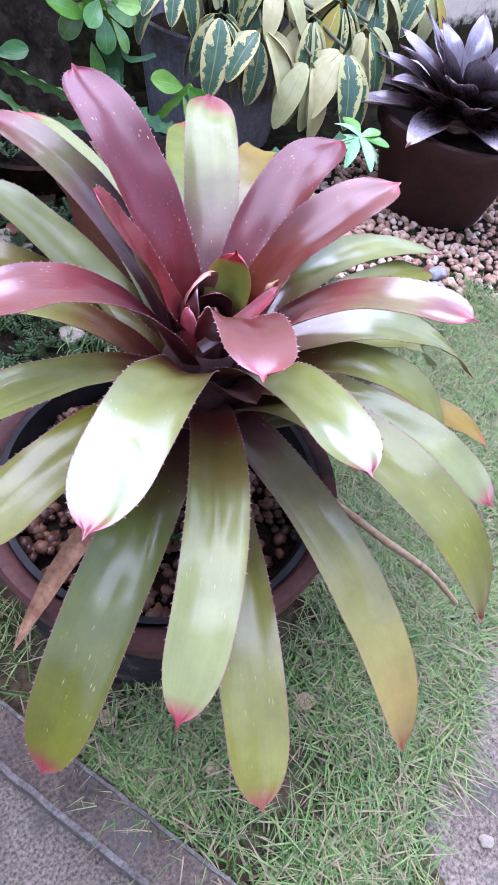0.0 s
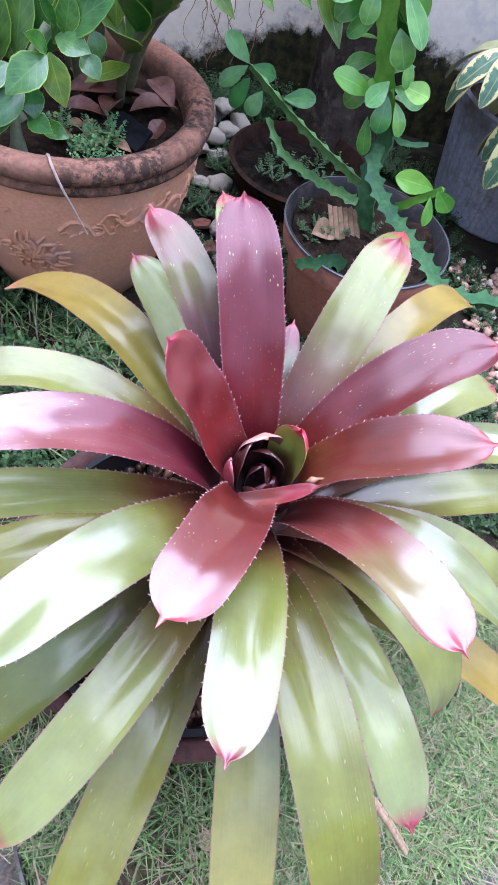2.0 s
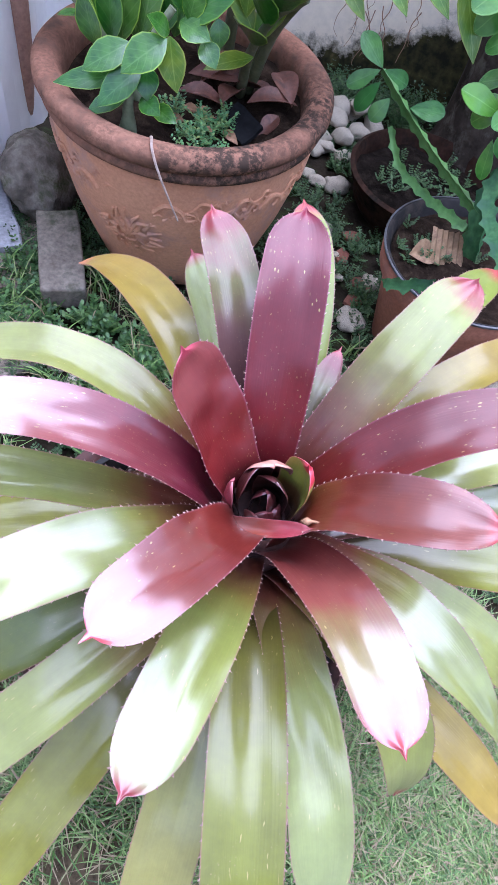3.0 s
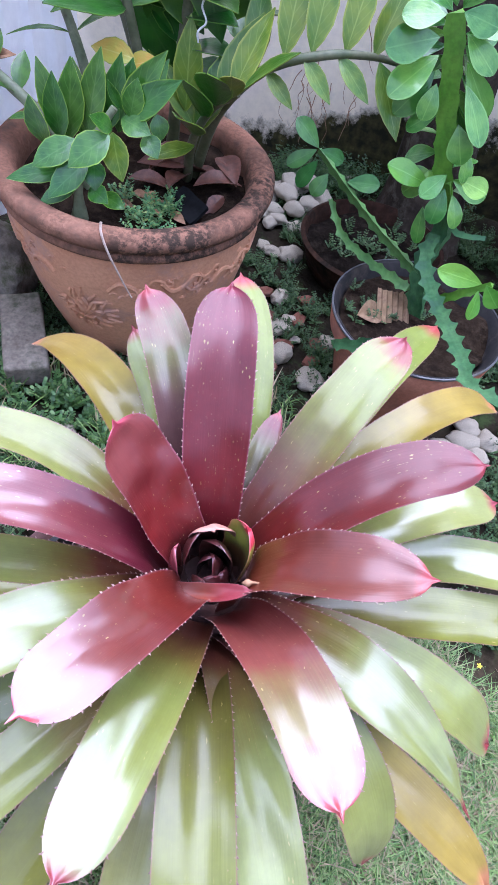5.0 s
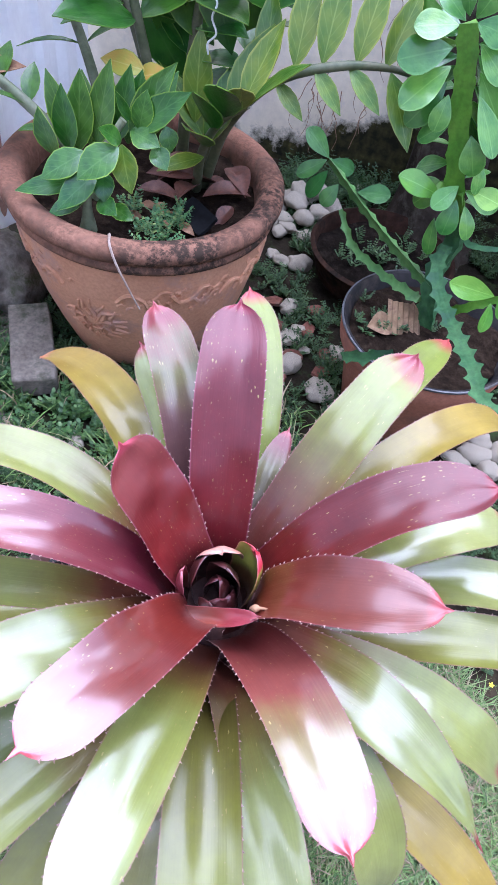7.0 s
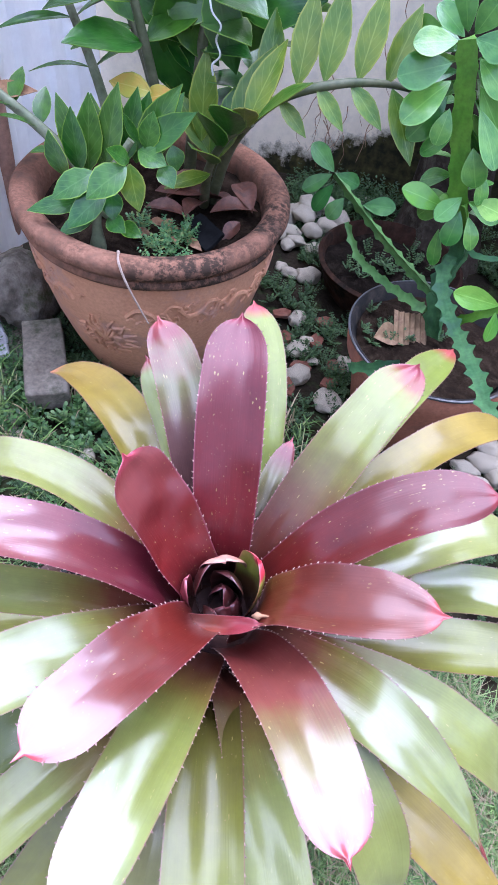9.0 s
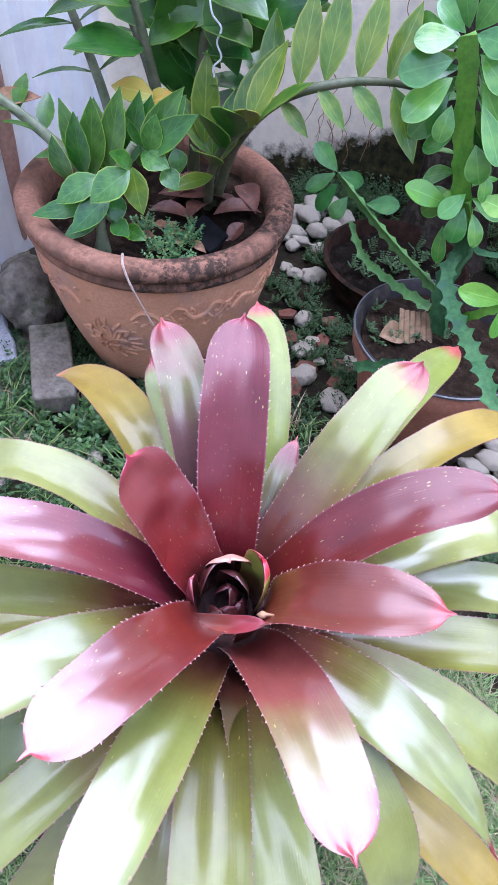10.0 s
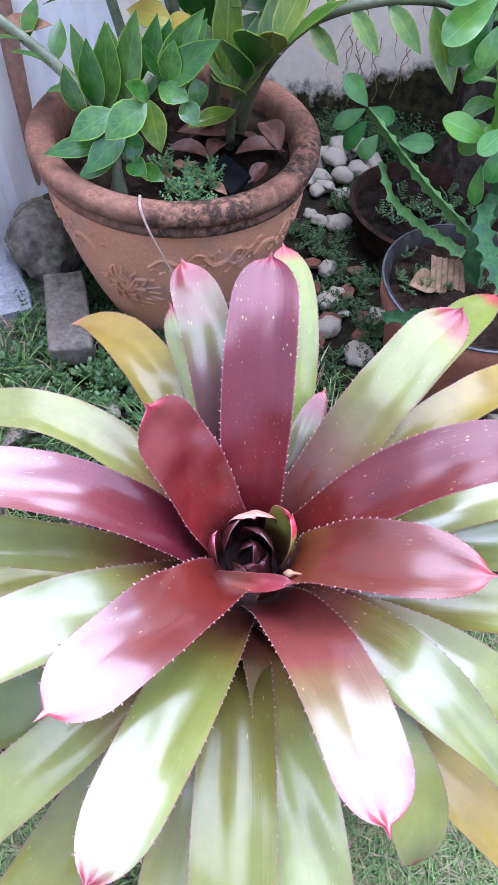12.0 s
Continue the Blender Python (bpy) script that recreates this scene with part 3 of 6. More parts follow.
# ---- strap leaves of the bromeliads ----
def strap(az, daz, el0, el1, length, width, zb, twist=0.0, channel=0.35, blunt=0.84, hook=0.007, base=0.03, axis=(0, 0), spines=True, seed=0, wave=0.0, thick=0.0016, point=2.4):
    """A spiny strap leaf: it leaves the axis at azimuth az and rises at el0, bending over to el1; all angles in degrees."""
    az, daz, el0, el1, twist = (radians(a) for a in (az, daz, el0, el1, twist))
    rnd = random.Random(seed)
    n, m = 44, 14
    p = Vector((axis[0] + base * math.cos(az), axis[1] + base * math.sin(az), zb))
    bm = bmesh.new()
    uv = bm.loops.layers.uv.new("uv")
    rows_, rows_low = [], []
    edges = ([], [])
    ss = [1 - (1 - i / n) ** 1.25 for i in range(n + 1)]
    last = 0.0
    for i, s in enumerate(ss):
        sm = (s + last) / 2
        el = el0 + (el1 - el0) * sm ** 1.3
        a = az + daz * sm * sm
        d = Vector((math.cos(el) * math.cos(a), math.cos(el) * math.sin(a), math.sin(el)))
        p = p + d * length * (s - last)
        last = s
        side = Vector((-math.sin(a), math.cos(a), 0))
        up = d.cross(side)
        q = twist * s + wave * math.sin(9 * s + seed)
        side, up = side * math.cos(q) + up * math.sin(q), up * math.cos(q) - side * math.sin(q)
        w = width * (0.80 + 0.22 * math.sin(math.pi * s ** 1.25 * 0.93))
        if s > blunt:
            w *= max(0.0, 1 - ((s - blunt) / (1.0 - blunt)) ** point) ** (0.55 if point > 2 else 0.8)
        w = max(w, 0.10 * width if hook > 0.004 else 0.0012)
        ch = channel * (1 - 0.75 * s) + 0.03
        row, low = [], []
        for k in range(m + 1):
            v = k / m * 2 - 1
            co = p + side * (v * w / 2) + up * (ch * w / 2 * (v * v - 0.35) + 0.004 * width / 0.07 * noise.noise((v * 1.5 + seed, s * 5, seed)) + 0.0017 * noise.noise((v * 0.7, s * length / 0.034, seed + 7.3)) + 0.00022 * noise.noise((v * 7.0, s * 3.0, seed + 3.1)))
            row.append((co, s, k / m))
            low.append(co - up * thick * (1 - v ** 4 * 0.7))
        rows_.append([bm.verts.new(c[0]) for c in row])
        rows_low.append([bm.verts.new(c) for c in low])
        for e, v in zip(edges, (0, m)):
            e.append((row[v][0], (row[v][0] - row[m // 2][0]).normalized(), d, s, up))
    # the drawn-out point
    tipv = bm.verts.new(p + d * hook + up * hook * 0.15)
    def quad(vs, sv):
        f = bm.faces.new(vs)
        for l, c in zip(f.loops, sv):
            l[uv].uv = c
        return f
    for i in range(n):
        for k in range(m):
            sv = [(ss[i], k / m), (ss[i], (k + 1) / m), (ss[i + 1], (k + 1) / m), (ss[i + 1], k / m)]
            quad((rows_[i][k], rows_[i][k + 1], rows_[i + 1][k + 1], rows_[i + 1][k]), sv)
            quad((rows_low[i][k + 1], rows_low[i][k], rows_low[i + 1][k], rows_low[i + 1][k + 1]), [sv[1], sv[0], sv[3], sv[2]])
        for k, o in ((0, 1), (m, 0)):
            vs = (rows_[i][k], rows_[i + 1][k], rows_low[i + 1][k], rows_low[i][k])
            sv = [(ss[i], k / m), (ss[i + 1], k / m), (ss[i + 1], k / m), (ss[i], k / m)]
            quad(vs if o else vs[::-1], sv if o else sv[::-1])
    for k in range(m):
        quad((rows_[n][k], rows_[n][k + 1], tipv), [(0.99, k / m), (0.99, (k + 1) / m), (1, 0.5)])
        quad((rows_low[n][k + 1], rows_low[n][k], tipv), [(0.99, k / m), (0.99, (k + 1) / m), (1, 0.5)])
    if spines:
        for e in edges:
            acc, step = 0.0, 0.006
            for (c0, o0, d0, s0, u0), (c1, o1, d1, s1, u1) in zip(e, e[1:]):
                seg = (c1 - c0).length
                acc += seg
                while acc > step:
                    acc -= step
                    step = rnd.uniform(0.006, 0.012)
                    if s0 < 0.1 or s0 > 0.97:
                        continue
                    c = c1 - (c1 - c0) * min(1, acc / max(seg, 1e-6))
                    h = rnd.uniform(0.0010, 0.0021)
                    vs = [bm.verts.new(c - d0 * 0.0014 - o0 * 0.0006), bm.verts.new(c + d0 * 0.0011 - o0 * 0.0006), bm.verts.new(c + o0 * h + d0 * 0.0014), bm.verts.new(c + u0 * 0.0009)]
                    for f in ((0, 1, 2), (0, 2, 3), (1, 3, 2)):
                        face = bm.faces.new([vs[j] for j in f])
                        face.material_index = 1
    return bm

# ---- ground and enclosure ----
def ground_height(x, y):
    return 0.006 * noise.noise((x * 5, y * 5, 0))


bm = bmesh.new()
N = 120
xs = [-0.9 + 2.6 * i / N for i in range(N + 1)]
ys = [-0.9 + 2.7 * i / N for i in range(N + 1)]
xs = [-60, -12, -3, -1.5] + xs + [2.4, 4, 12, 60]
ys = [-60, -12, -3, -1.5] + ys + [2.4, 4, 12, 60]
grid = [[bm.verts.new((x, y, ground_height(x, y) if abs(x) < 2 and abs(y) < 2 else 0)) for y in ys] for x in xs]
for i in range(len(xs) - 1):
    for j in range(len(ys) - 1):
        bm.faces.new((grid[i][j], grid[i + 1][j], grid[i + 1][j + 1], grid[i][j + 1]))
tagged(part("ground", bm, M_GROUND), "garden earth under grass and weeds, darkened for the shade on it", "ground", kind="structure")

WALL = pose(0.1, 1.62, 0, 0, 0, -8)
bm = bmesh.new()
vs = box(bm, (-1.0, 0, -0.05), (5.0, 0.15, 1.7))
tagged(part("wall_north", bm, M_WALL, smooth=False), "off-white painted plaster wall with moss at its foot", "wall", kind="structure").matrix_world = WALL

# white corrugated sheet fence, running forward from the wall's end
bm = bmesh.new()
prof = []
for i in range(97):
    u = i / 96 * 1.6
    w = (u % 0.16) / 0.16
    prof.append((-u, 0.018 * (1 if w < 0.3 else 0 if 0.42 < w < 0.88 else (1 - (w - 0.3) / 0.12 if w < 0.5 else (w - 0.88) / 0.12))))
front = [[bm.verts.new((x, y - 0.0, z)) for z in (0.02, 1.6)] for y, x in prof]
back = [[bm.verts.new((x - 0.003, y, z)) for z in (0.02, 1.6)] for y, x in prof]
for p, q, r, t in zip(front, front[1:], back, back[1:]):
    bm.faces.new((p[0], p[1], q[1], q[0]))
    bm.faces.new((r[0], t[0], t[1], r[1]))
    bm.faces.new((p[1], r[1], t[1], q[1]))
tagged(part("fence_west", bm, M_PANEL, smooth=False), "white corrugated metal sheet fence", "fence", kind="structure").matrix_world = pose(-0.755, 1.70, 0, 0, 0, 3)

# unseen plain walls, added round the garden behind the camera to darken low reflections
for name, lo, hi in (("added_wall_south", (-4.0, -3.4, -0.05), (5.2, -3.2, 2.2)), ("added_wall_west", (-4.0, -3.2, -0.05), (-3.8, 2.2, 2.0)), ("added_wall_east", (5.0, -3.2, -0.05), (5.2, 2.2, 1.7))):
    bm = bmesh.new()
    box(bm, lo, hi)
    tagged(part(name, bm, M_SURROUND, smooth=False), "plain unseen wall added to darken low reflections", "wall", kind="structure")


def slab(name, outline, z0, z1, mat, label, category, kind="structure", rag=0.006, parent=None):
    """A flat cast slab with slightly ragged, rounded edges."""
    pts = []
    for p, q in zip(outline, outline[1:] + outline[:1]):
        p, q = Vector(p), Vector(q)
        k = max(1, min(40, int((q - p).length / 0.04)))
        for j in range(k):
            c = p.lerp(q, j / k)
            n = Vector((noise.noise((c.x * 9, c.y * 9, 3)), noise.noise((c.x * 9, c.y * 9, 7))))
            pts.append(c + rag * n)
    mid = sum(pts, Vector((0, 0))) / len(pts)
    bm = bmesh.new()
    low = [bm.verts.new((p.x, p.y, z0)) for p in pts]
    edge = [bm.verts.new((p.x, p.y, z1 - 0.004)) for p in pts]
    top = [bm.verts.new((*(p + (mid - p).normalized() * 0.006), z1 + 0.001 * noise.noise((p.x * 20, p.y * 20, 0)))) for p in pts]
    n = len(pts)
    for i in range(n):
        j = (i + 1) % n
        bm.faces.new((low[i], low[j], edge[j], edge[i]))
        bm.faces.new((edge[i], edge[j], top[j], top[i]))
    bm.faces.new(top)
    ob = part(name, bm, mat, parent, smooth=False)
    return tagged(ob, label, category, kind=kind)


slab("pavement", [(0.035, -0.52), (0.12, -0.455), (0.338, -0.347), (1.2, -0.06), (3.0, 0.3), (3.0, -3.1), (-0.1, -3.1), (-0.03, -0.75)], -0.03, 0.006, M_CONCRETE, "rough grey concrete paving beside the lawn", "pavement", rag=0.03)
slab("pavement", [(-0.40, -0.02), (-0.27, -0.335), (-0.12, -0.70), (-0.16, -3.0), (-3.6, -3.0), (-3.6, 0.9), (-1.0, 0.85), (-0.52, 0.24)], -0.04, 0.004, M_CONCRETE_SHADED, "smooth grey concrete floor beyond the kerb", "pavement")
slab("pavement", [(-0.50, 0.47), (-0.43, 0.36), (-0.50, 0.27), (-1.4, 0.4), (-1.4, 1.05), (-0.72, 1.0), (-0.60, 0.78)], -0.03, 0.014, M_CONCRETE, "gritty concrete strip under the corrugated fence", "pavement")
k0, k1 = Vector((-0.447, 0.187)), Vector((-0.067, -0.684))
kd = (k1 - k0).normalized()
kn = Vector((kd.y, -kd.x))
slab("kerb", [tuple(k0), tuple(k1), tuple(k1 + kn * 0.055), tuple(k0 + kn * 0.055)], -0.03, 0.03, M_KERB, "low weathered concrete garden kerb", "kerb", rag=0.004)
for off, w, z in ((0.049, 0.009, 0.033), (0.001, 0.006, 0.034)):
    bm = bmesh.new()
    prev = None
    for i in range(151):
        c = k0.lerp(k1, i / 150) + kn * (off + 0.0012 * noise.noise((i * 0.3, off * 90, 0)))
        h = z + 0.004 * noise.noise((i * 0.33, off * 50, 5))
        ring = [bm.verts.new((c.x + kn.x * u, c.y + kn.y * u, v)) for u, v in ((0, 0.0), (0.0008, h), (w * 0.8, h + 0.001 * noise.noise((i * 0.9, 0, 3))), (w, 0.0))]
        if prev:
            for a, b_, c_, d_ in zip(prev, prev[1:], ring[1:], ring):
                bm.faces.new((a, d_, c_, b_))
        prev = ring
    part("lip", bm, M_LIP, bpy.data.objects["kerb"], "crumbling pale cement edge", smooth=False)

# ---- main bromeliad ----
M_SPINE = mottled("spine", (0.17, 0.09, 0.075), (0.30, 0.19, 0.155), 60, 0.6, 300, 0.0002)
brom = thing("bromeliad", "large bromeliad with spiny crimson, plum and green strap leaves", "plant", (0, 0, 0.16))
SEED = [0]


def blade(mat, az, daz, el0, el1, length, width, zb, label="", **more):
    SEED[0] += 1
    ob = part("leaf", strap(az, daz, el0, el1, length, width, zb, seed=SEED[0], **more), [mat, M_SPINE], brom, label)
    ob.matrix_parent_inverse = Matrix.Translation((0, 0, -0.16))
    return ob


blade(M_PLUM, 104, -10, 73, 11, 0.297, 0.065, 0.384, "upright plum-purple leaf")
blade(M_INNER, 155, 12, 62, 56, 0.160, 0.071, 0.423, "crimson inner leaf", base=0.032)
blade(M_GLOSSY_RED, 246, -10, 63, 0, 0.238, 0.058, 0.420, "crimson leaf with a hooked pink tip", blunt=0.86, hook=0.009)
blade(M_INNER, 336, 25, 94, 2, 0.272, 0.062, 0.370, "crimson inner leaf", base=0.034, blunt=0.78)
blade(M_LILAC, 116, 8, 65, 4, 0.321, 0.053, 0.359, "lilac and grey-green leaf")
blade(M_ROSY_TIP, 60, -0, 54, -2, 0.346, 0.062, 0.360, "pale green leaf flushed wine-red at its base and tip")
blade(M_PLUM, 33, -22, 65, -1, 0.305, 0.065, 0.361, "plum-purple leaf", base=0.033)
blade(M_ROSY, 305, -14, 72, -2, 0.287, 0.058, 0.367, "rosy leaf fading to pale green", blunt=0.88)
blade(M_GREEN, 261, -5, 56, -4, 0.293, 0.056, 0.366, "pale green leaf with a scarred margin")
blade(M_MAUVE, 188, 19, 65, 3, 0.315, 0.052, 0.379, twist=-8, label="plum-purple leaf")
blade(M_GREEN, 221, 0, 56, -19, 0.330, 0.061, 0.363, "broad pale green leaf with a pink tip")
blade(M_LIMELEAF, 88, 27, 29, 13, 0.382, 0.059, 0.339, "lime-green leaf with a red-brown tip")
blade(M_GREEN_SOFT, 111, 34, 32, 31, 0.302, 0.062, 0.321)
blade(M_GREEN_SOFT, 151, 58, 54, -23, 0.374, 0.050, 0.323)
blade(M_GREEN_SOFT, 199, -9, 45, -15, 0.417, 0.046, 0.362)
blade(M_GREEN_SOFT, 241, -21, 35, -41, 0.374, 0.053, 0.334)
blade(M_FADED, 269, 3, 16, -68, 0.455, 0.060, 0.322, blunt=0.62)
blade(M_GREEN_SOFT, 294, -10, 40, -28, 0.322, 0.055, 0.343)
blade(M_GREEN, 335, -16, 43, -47, 0.318, 0.068, 0.355, blunt=0.4, point=1.6, hook=0.016)
blade(M_GREEN, 24, -52, 13, -13, 0.464, 0.060, 0.34, blunt=0.62)
blade(M_GREEN, 27, -1, 45, -24, 0.341, 0.060, 0.34)
blade(M_LIMELEAF, 64, -7, 23, -10, 0.506, 0.058, 0.330, "lime-green leaf with a red-brown tip")
blade(M_YELLOW, 126, 28, 38, -47, 0.473, 0.062, 0.320, "yellowing olive leaf with a dry brown tip", blunt=0.55)
blade(M_OLIVE, 247, -1, 15, -39, 0.403, 0.062, 0.270)
blade(M_OLIVE, 277, 13, 61, -70, 0.450, 0.062, 0.300)
blade(M_GREEN_SOFT, 320, -23, 50, -84, 0.339, 0.060, 0.335, blunt=0.62)
blade(M_YELLOW, 329, 5, 34, -49, 0.413, 0.056, 0.249, blunt=0.62)
blade(M_GREEN, 349, -4, 33, -55, 0.353, 0.065, 0.319)
blade(M_OLIVE, 6, 4, 19, -20, 0.427, 0.060, 0.32)
blade(M_YELLOW, 50, -14, 51, -42, 0.513, 0.050, 0.303, "yellow leaf with a folded dry tip")
blade(M_DEEP, 221, -9, 20, -59, 0.413, 0.066, 0.306, "drooping deep green leaf with a red tip")
blade(M_OLIVE, 199, 0, 30, -22, 0.300, 0.060, 0.33)
blade(M_LILAC, 79, -2, 88, 5, 0.272, 0.031, 0.27, "small silvery lilac leaf tip", blunt=0.8)


# small curled leaves and the water cup at the heart of the rosette
CUP = dict(spines=False, thick=0.002)
blade(M_SALMON, 105, 0, 86, 128, 0.090, 0.046, 0.392, "salmon-pink hooded inner leaf", channel=0.9, base=0.032, hook=0.001, blunt=0.7, **CUP)
blade(M_PINK_CUP, 22, 10, 80, 98, 0.100, 0.050, 0.392, "yellow-green cupped leaf with a crimson hooked tip", channel=1.0, base=0.024, hook=0.008, blunt=0.7, **CUP)
blade(M_CUP_RED, 350, 8, 30, 52, 0.098, 0.019, 0.425, "narrow folded red leaf", channel=1.2, base=0.0, axis=(-0.036, -0.036), hook=0.006, blunt=0.6, **CUP)
blade(M_CUP_SHADED, 146, 0, 88, 104, 0.074, 0.044, 0.392, "red cupped leaf darkened for shade inside the cup", channel=1.1, base=0.025, hook=0.003, blunt=0.65, **CUP)
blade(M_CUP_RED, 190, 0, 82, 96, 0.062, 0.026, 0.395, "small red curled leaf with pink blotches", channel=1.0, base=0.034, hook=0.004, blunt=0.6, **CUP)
blade(M_CUP_SHADED, 60, 0, 90, 112, 0.064, 0.040, 0.392, channel=1.2, base=0.018, hook=0.002, **CUP)
# near-black centre leaves, coloured to darken the cup's inside
for az, ln, base, mat in ((290, 0.036, 0.020, M_CUP_SHADED), (335, 0.034, 0.02, M_CUP_SHADED), (250, 0.03, 0.022, M_CUP_SHADED), (110, 0.045, 0.012, M_CUP_SHADED), (20, 0.05, 0.010, M_CUP_SHADED)):
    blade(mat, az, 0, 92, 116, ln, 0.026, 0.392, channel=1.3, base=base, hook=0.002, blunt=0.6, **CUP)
bud = part("dry_flower", tube(smooth_path([(0.031, -0.036, 0.478), (0.036, -0.037, 0.483), (0.041, -0.037, 0.486), (0.049, -0.038, 0.489), (0.066, -0.038, 0.495)], 14), [0.0012, 0.002, 0.0034, 0.0038, 0.003, 0.0018, 0.0014, 0.0013, 0.0012, 0.0012, 0.0011, 0.0011, 0.001, 0.0009], 8), M_DRY, brom, "dry brown flower stalk")
bud.matrix_parent_inverse = Matrix.Translation((0, 0, -0.16))
blade(M_BRACT, 258, 8, 62, 6, 0.105, 0.046, 0.35, "folded reddish-brown bract", channel=1.0, base=0.03, hook=0.004, blunt=0.6, spines=False)
# dry straps low on the stem
blade(M_DRY, 203, 0, 2, -48, 0.31, 0.024, 0.29, "dry tan leaf", channel=0.9, spines=False, blunt=0.5)
for off, r in ((0.0, 0.005), (0.006, 0.003)):
    dry = part("dry_leaf", tube(smooth_path([(x + off, y + off * 0.4, z - off) for x, y, z in [(0.02, -0.03, 0.3), (0.066, -0.134, 0.265), (0.111, -0.237, 0.24), (0.178, -0.287, 0.175), (0.233, -0.328, 0.1)]], 30), [r * (1 - 0.5 * abs(i / 29 - 0.4)) for i in range(30)], 7), M_STRAW, brom, "shrivelled tan dead leaf")
    dry.matrix_parent_inverse = Matrix.Translation((0, 0, -0.16))
stem_bm = lathe([(0.0, 0.16), (0.034, 0.16), (0.03, 0.2), (0.04, 0.28), (0.052, 0.33), (0.05, 0.37), (0.040, 0.39), (0.032, 0.40), (0.028, 0.39), (0.0, 0.385)], 32)
for v in stem_bm.verts:
    v.co.x += 0.25 * min(0, v.co.z - 0.36)
stem = part("stem", stem_bm, mottled("stem_sheath", (0.03, 0.012, 0.012), (0.07, 0.03, 0.022), 30, 0.7, 120, 0.002), brom)
stem.matrix_parent_inverse = Matrix.Translation((0, 0, -0.16))

# ---- its planter ----
def stones(count, size, place, seed, flat=0.75, seg=1):
    """Many loose stones in one mesh: rough icosahedral lumps dropped at the points of place()."""
    rnd = random.Random(seed)
    bm0 = bmesh.new()
    bmesh.ops.create_icosphere(bm0, subdivisions=seg, radius=1)
    base = [v.co.copy() for v in bm0.verts]
    tri = [[v.index for v in f.verts] for f in bm0.faces]
    bm0.free()
    verts, faces = [], []
    for _ in range(count):
        c = place(rnd)
        r = size * rnd.uniform(0.6, 1.25)
        q = Euler((rnd.uniform(-0.4, 0.4), rnd.uniform(-0.4, 0.4), rnd.uniform(0, 6.3))).to_matrix()
        sc = Vector((rnd.uniform(0.8, 1.3), rnd.uniform(0.7, 1.0), flat * rnd.uniform(0.75, 1.1)))
        o = len(verts)
        sh = rnd.uniform(0, 50)
        for v in base:
            k = 1 + 0.22 * noise.noise(v * 1.3 + Vector((sh, 0, 0)))
            verts.append(tuple(Vector(c) + q @ Vector((v.x * sc.x, v.y * sc.y, v.z * sc.z)) * r * k))
        faces += [tuple(o + i for i in f) for f in tri]
    me = bpy.data.meshes.new("stones")
    me.from_pydata(verts, [], faces)
    me.polygons.foreach_set("use_smooth", [True] * len(faces))
    return me


def scallop(a, z):
    return 1 + (0.02 * abs(math.cos(9 * a)) if 0.129 < z < 0.185 else 0)


BX, BY = -0.05, -0.012
pot = thing("planter", "wide dark terracotta bowl planter with a scalloped rim", "pot", (BX, BY, 0))
part("bowl", lathe([(0.0, 0.1), (0.17, 0.1), (0.193, 0.128), (0.203, 0.133), (0.213, 0.15), (0.219, 0.18), (0.226, 0.2), (0.222, 0.21), (0.208, 0.207), (0.196, 0.19), (0.18, 0.13), (0.0, 0.12)], 160, wobble=scallop), M_BOWL, pot)
part("base", lathe([(0.0, -0.005), (0.19, -0.005), (0.2, 0.012), (0.203, 0.05), (0.198, 0.1), (0.19, 0.126), (0.0, 0.126)], 96, wobble=lambda a, z: 1 + 0.012 * noise.noise((6 * math.cos(a), 6 * math.sin(a), z * 30))), M_BASE_CLAY, pot, "rough black base")
part("liner", lathe([(0.185, 0.13), (0.197, 0.2), (0.201, 0.207), (0.193, 0.207), (0.184, 0.16), (0.176, 0.13)], 72), M_BLACK, pot, "shiny black plastic liner rim")
part("soil", disc(0.19, 0.165, rough=0.012), M_SOIL, pot)


def in_bowl(rnd):
    a, r = rnd.uniform(0, 6.283), 0.183 * math.sqrt(rnd.uniform(0.03, 1))
    return (BX + r * math.cos(a), BY + r * math.sin(a), 0.172 + rnd.uniform(-0.003, 0.008))


gravel = new("clay_pebbles", stones(620, 0.0095, in_bowl, 3))
gravel.data.materials.append(M_CLAY)
tagged(gravel, "brown clay pebbles covering the planter's soil", "pebbles", kind="stuff")

# ---- large urn with a zz plant ----
UX, UY = -0.302, 0.797
urn = thing("urn", "large terracotta pot with a rolled rim and a moulded sun", "pot", (UX, UY, 0))
URN = [(0.15, 0.0), (0.165, 0.015), (0.19, 0.08), (0.213, 0.15), (0.230, 0.22), (0.240, 0.285), (0.241, 0.31)]


def urn_r(z):
    for (r0, z0), (r1, z1) in zip(URN, URN[1:]):
        if z0 <= z <= z1:
            return r0 + (r1 - r0) * (z - z0) / (z1 - z0)
    return URN[-1][0]


part("body", lathe([(0.0, 0.0)] + URN + [(0.242, 0.318), (0.22, 0.318), (0.21, 0.28), (0.0, 0.27)], 96), M_TERRA, urn)
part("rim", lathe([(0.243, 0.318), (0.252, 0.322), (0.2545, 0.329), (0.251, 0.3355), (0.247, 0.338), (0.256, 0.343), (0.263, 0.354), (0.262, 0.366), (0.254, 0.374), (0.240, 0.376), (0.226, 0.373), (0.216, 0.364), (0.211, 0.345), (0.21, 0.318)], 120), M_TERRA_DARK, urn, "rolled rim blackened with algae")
part("soil", disc(0.211, 0.325, rough=0.02), M_SOIL, urn)


def on_urn(a, z, out=0.0):
    r = urn_r(z) + out
    return Vector((r * math.cos(a), r * math.sin(a), z))


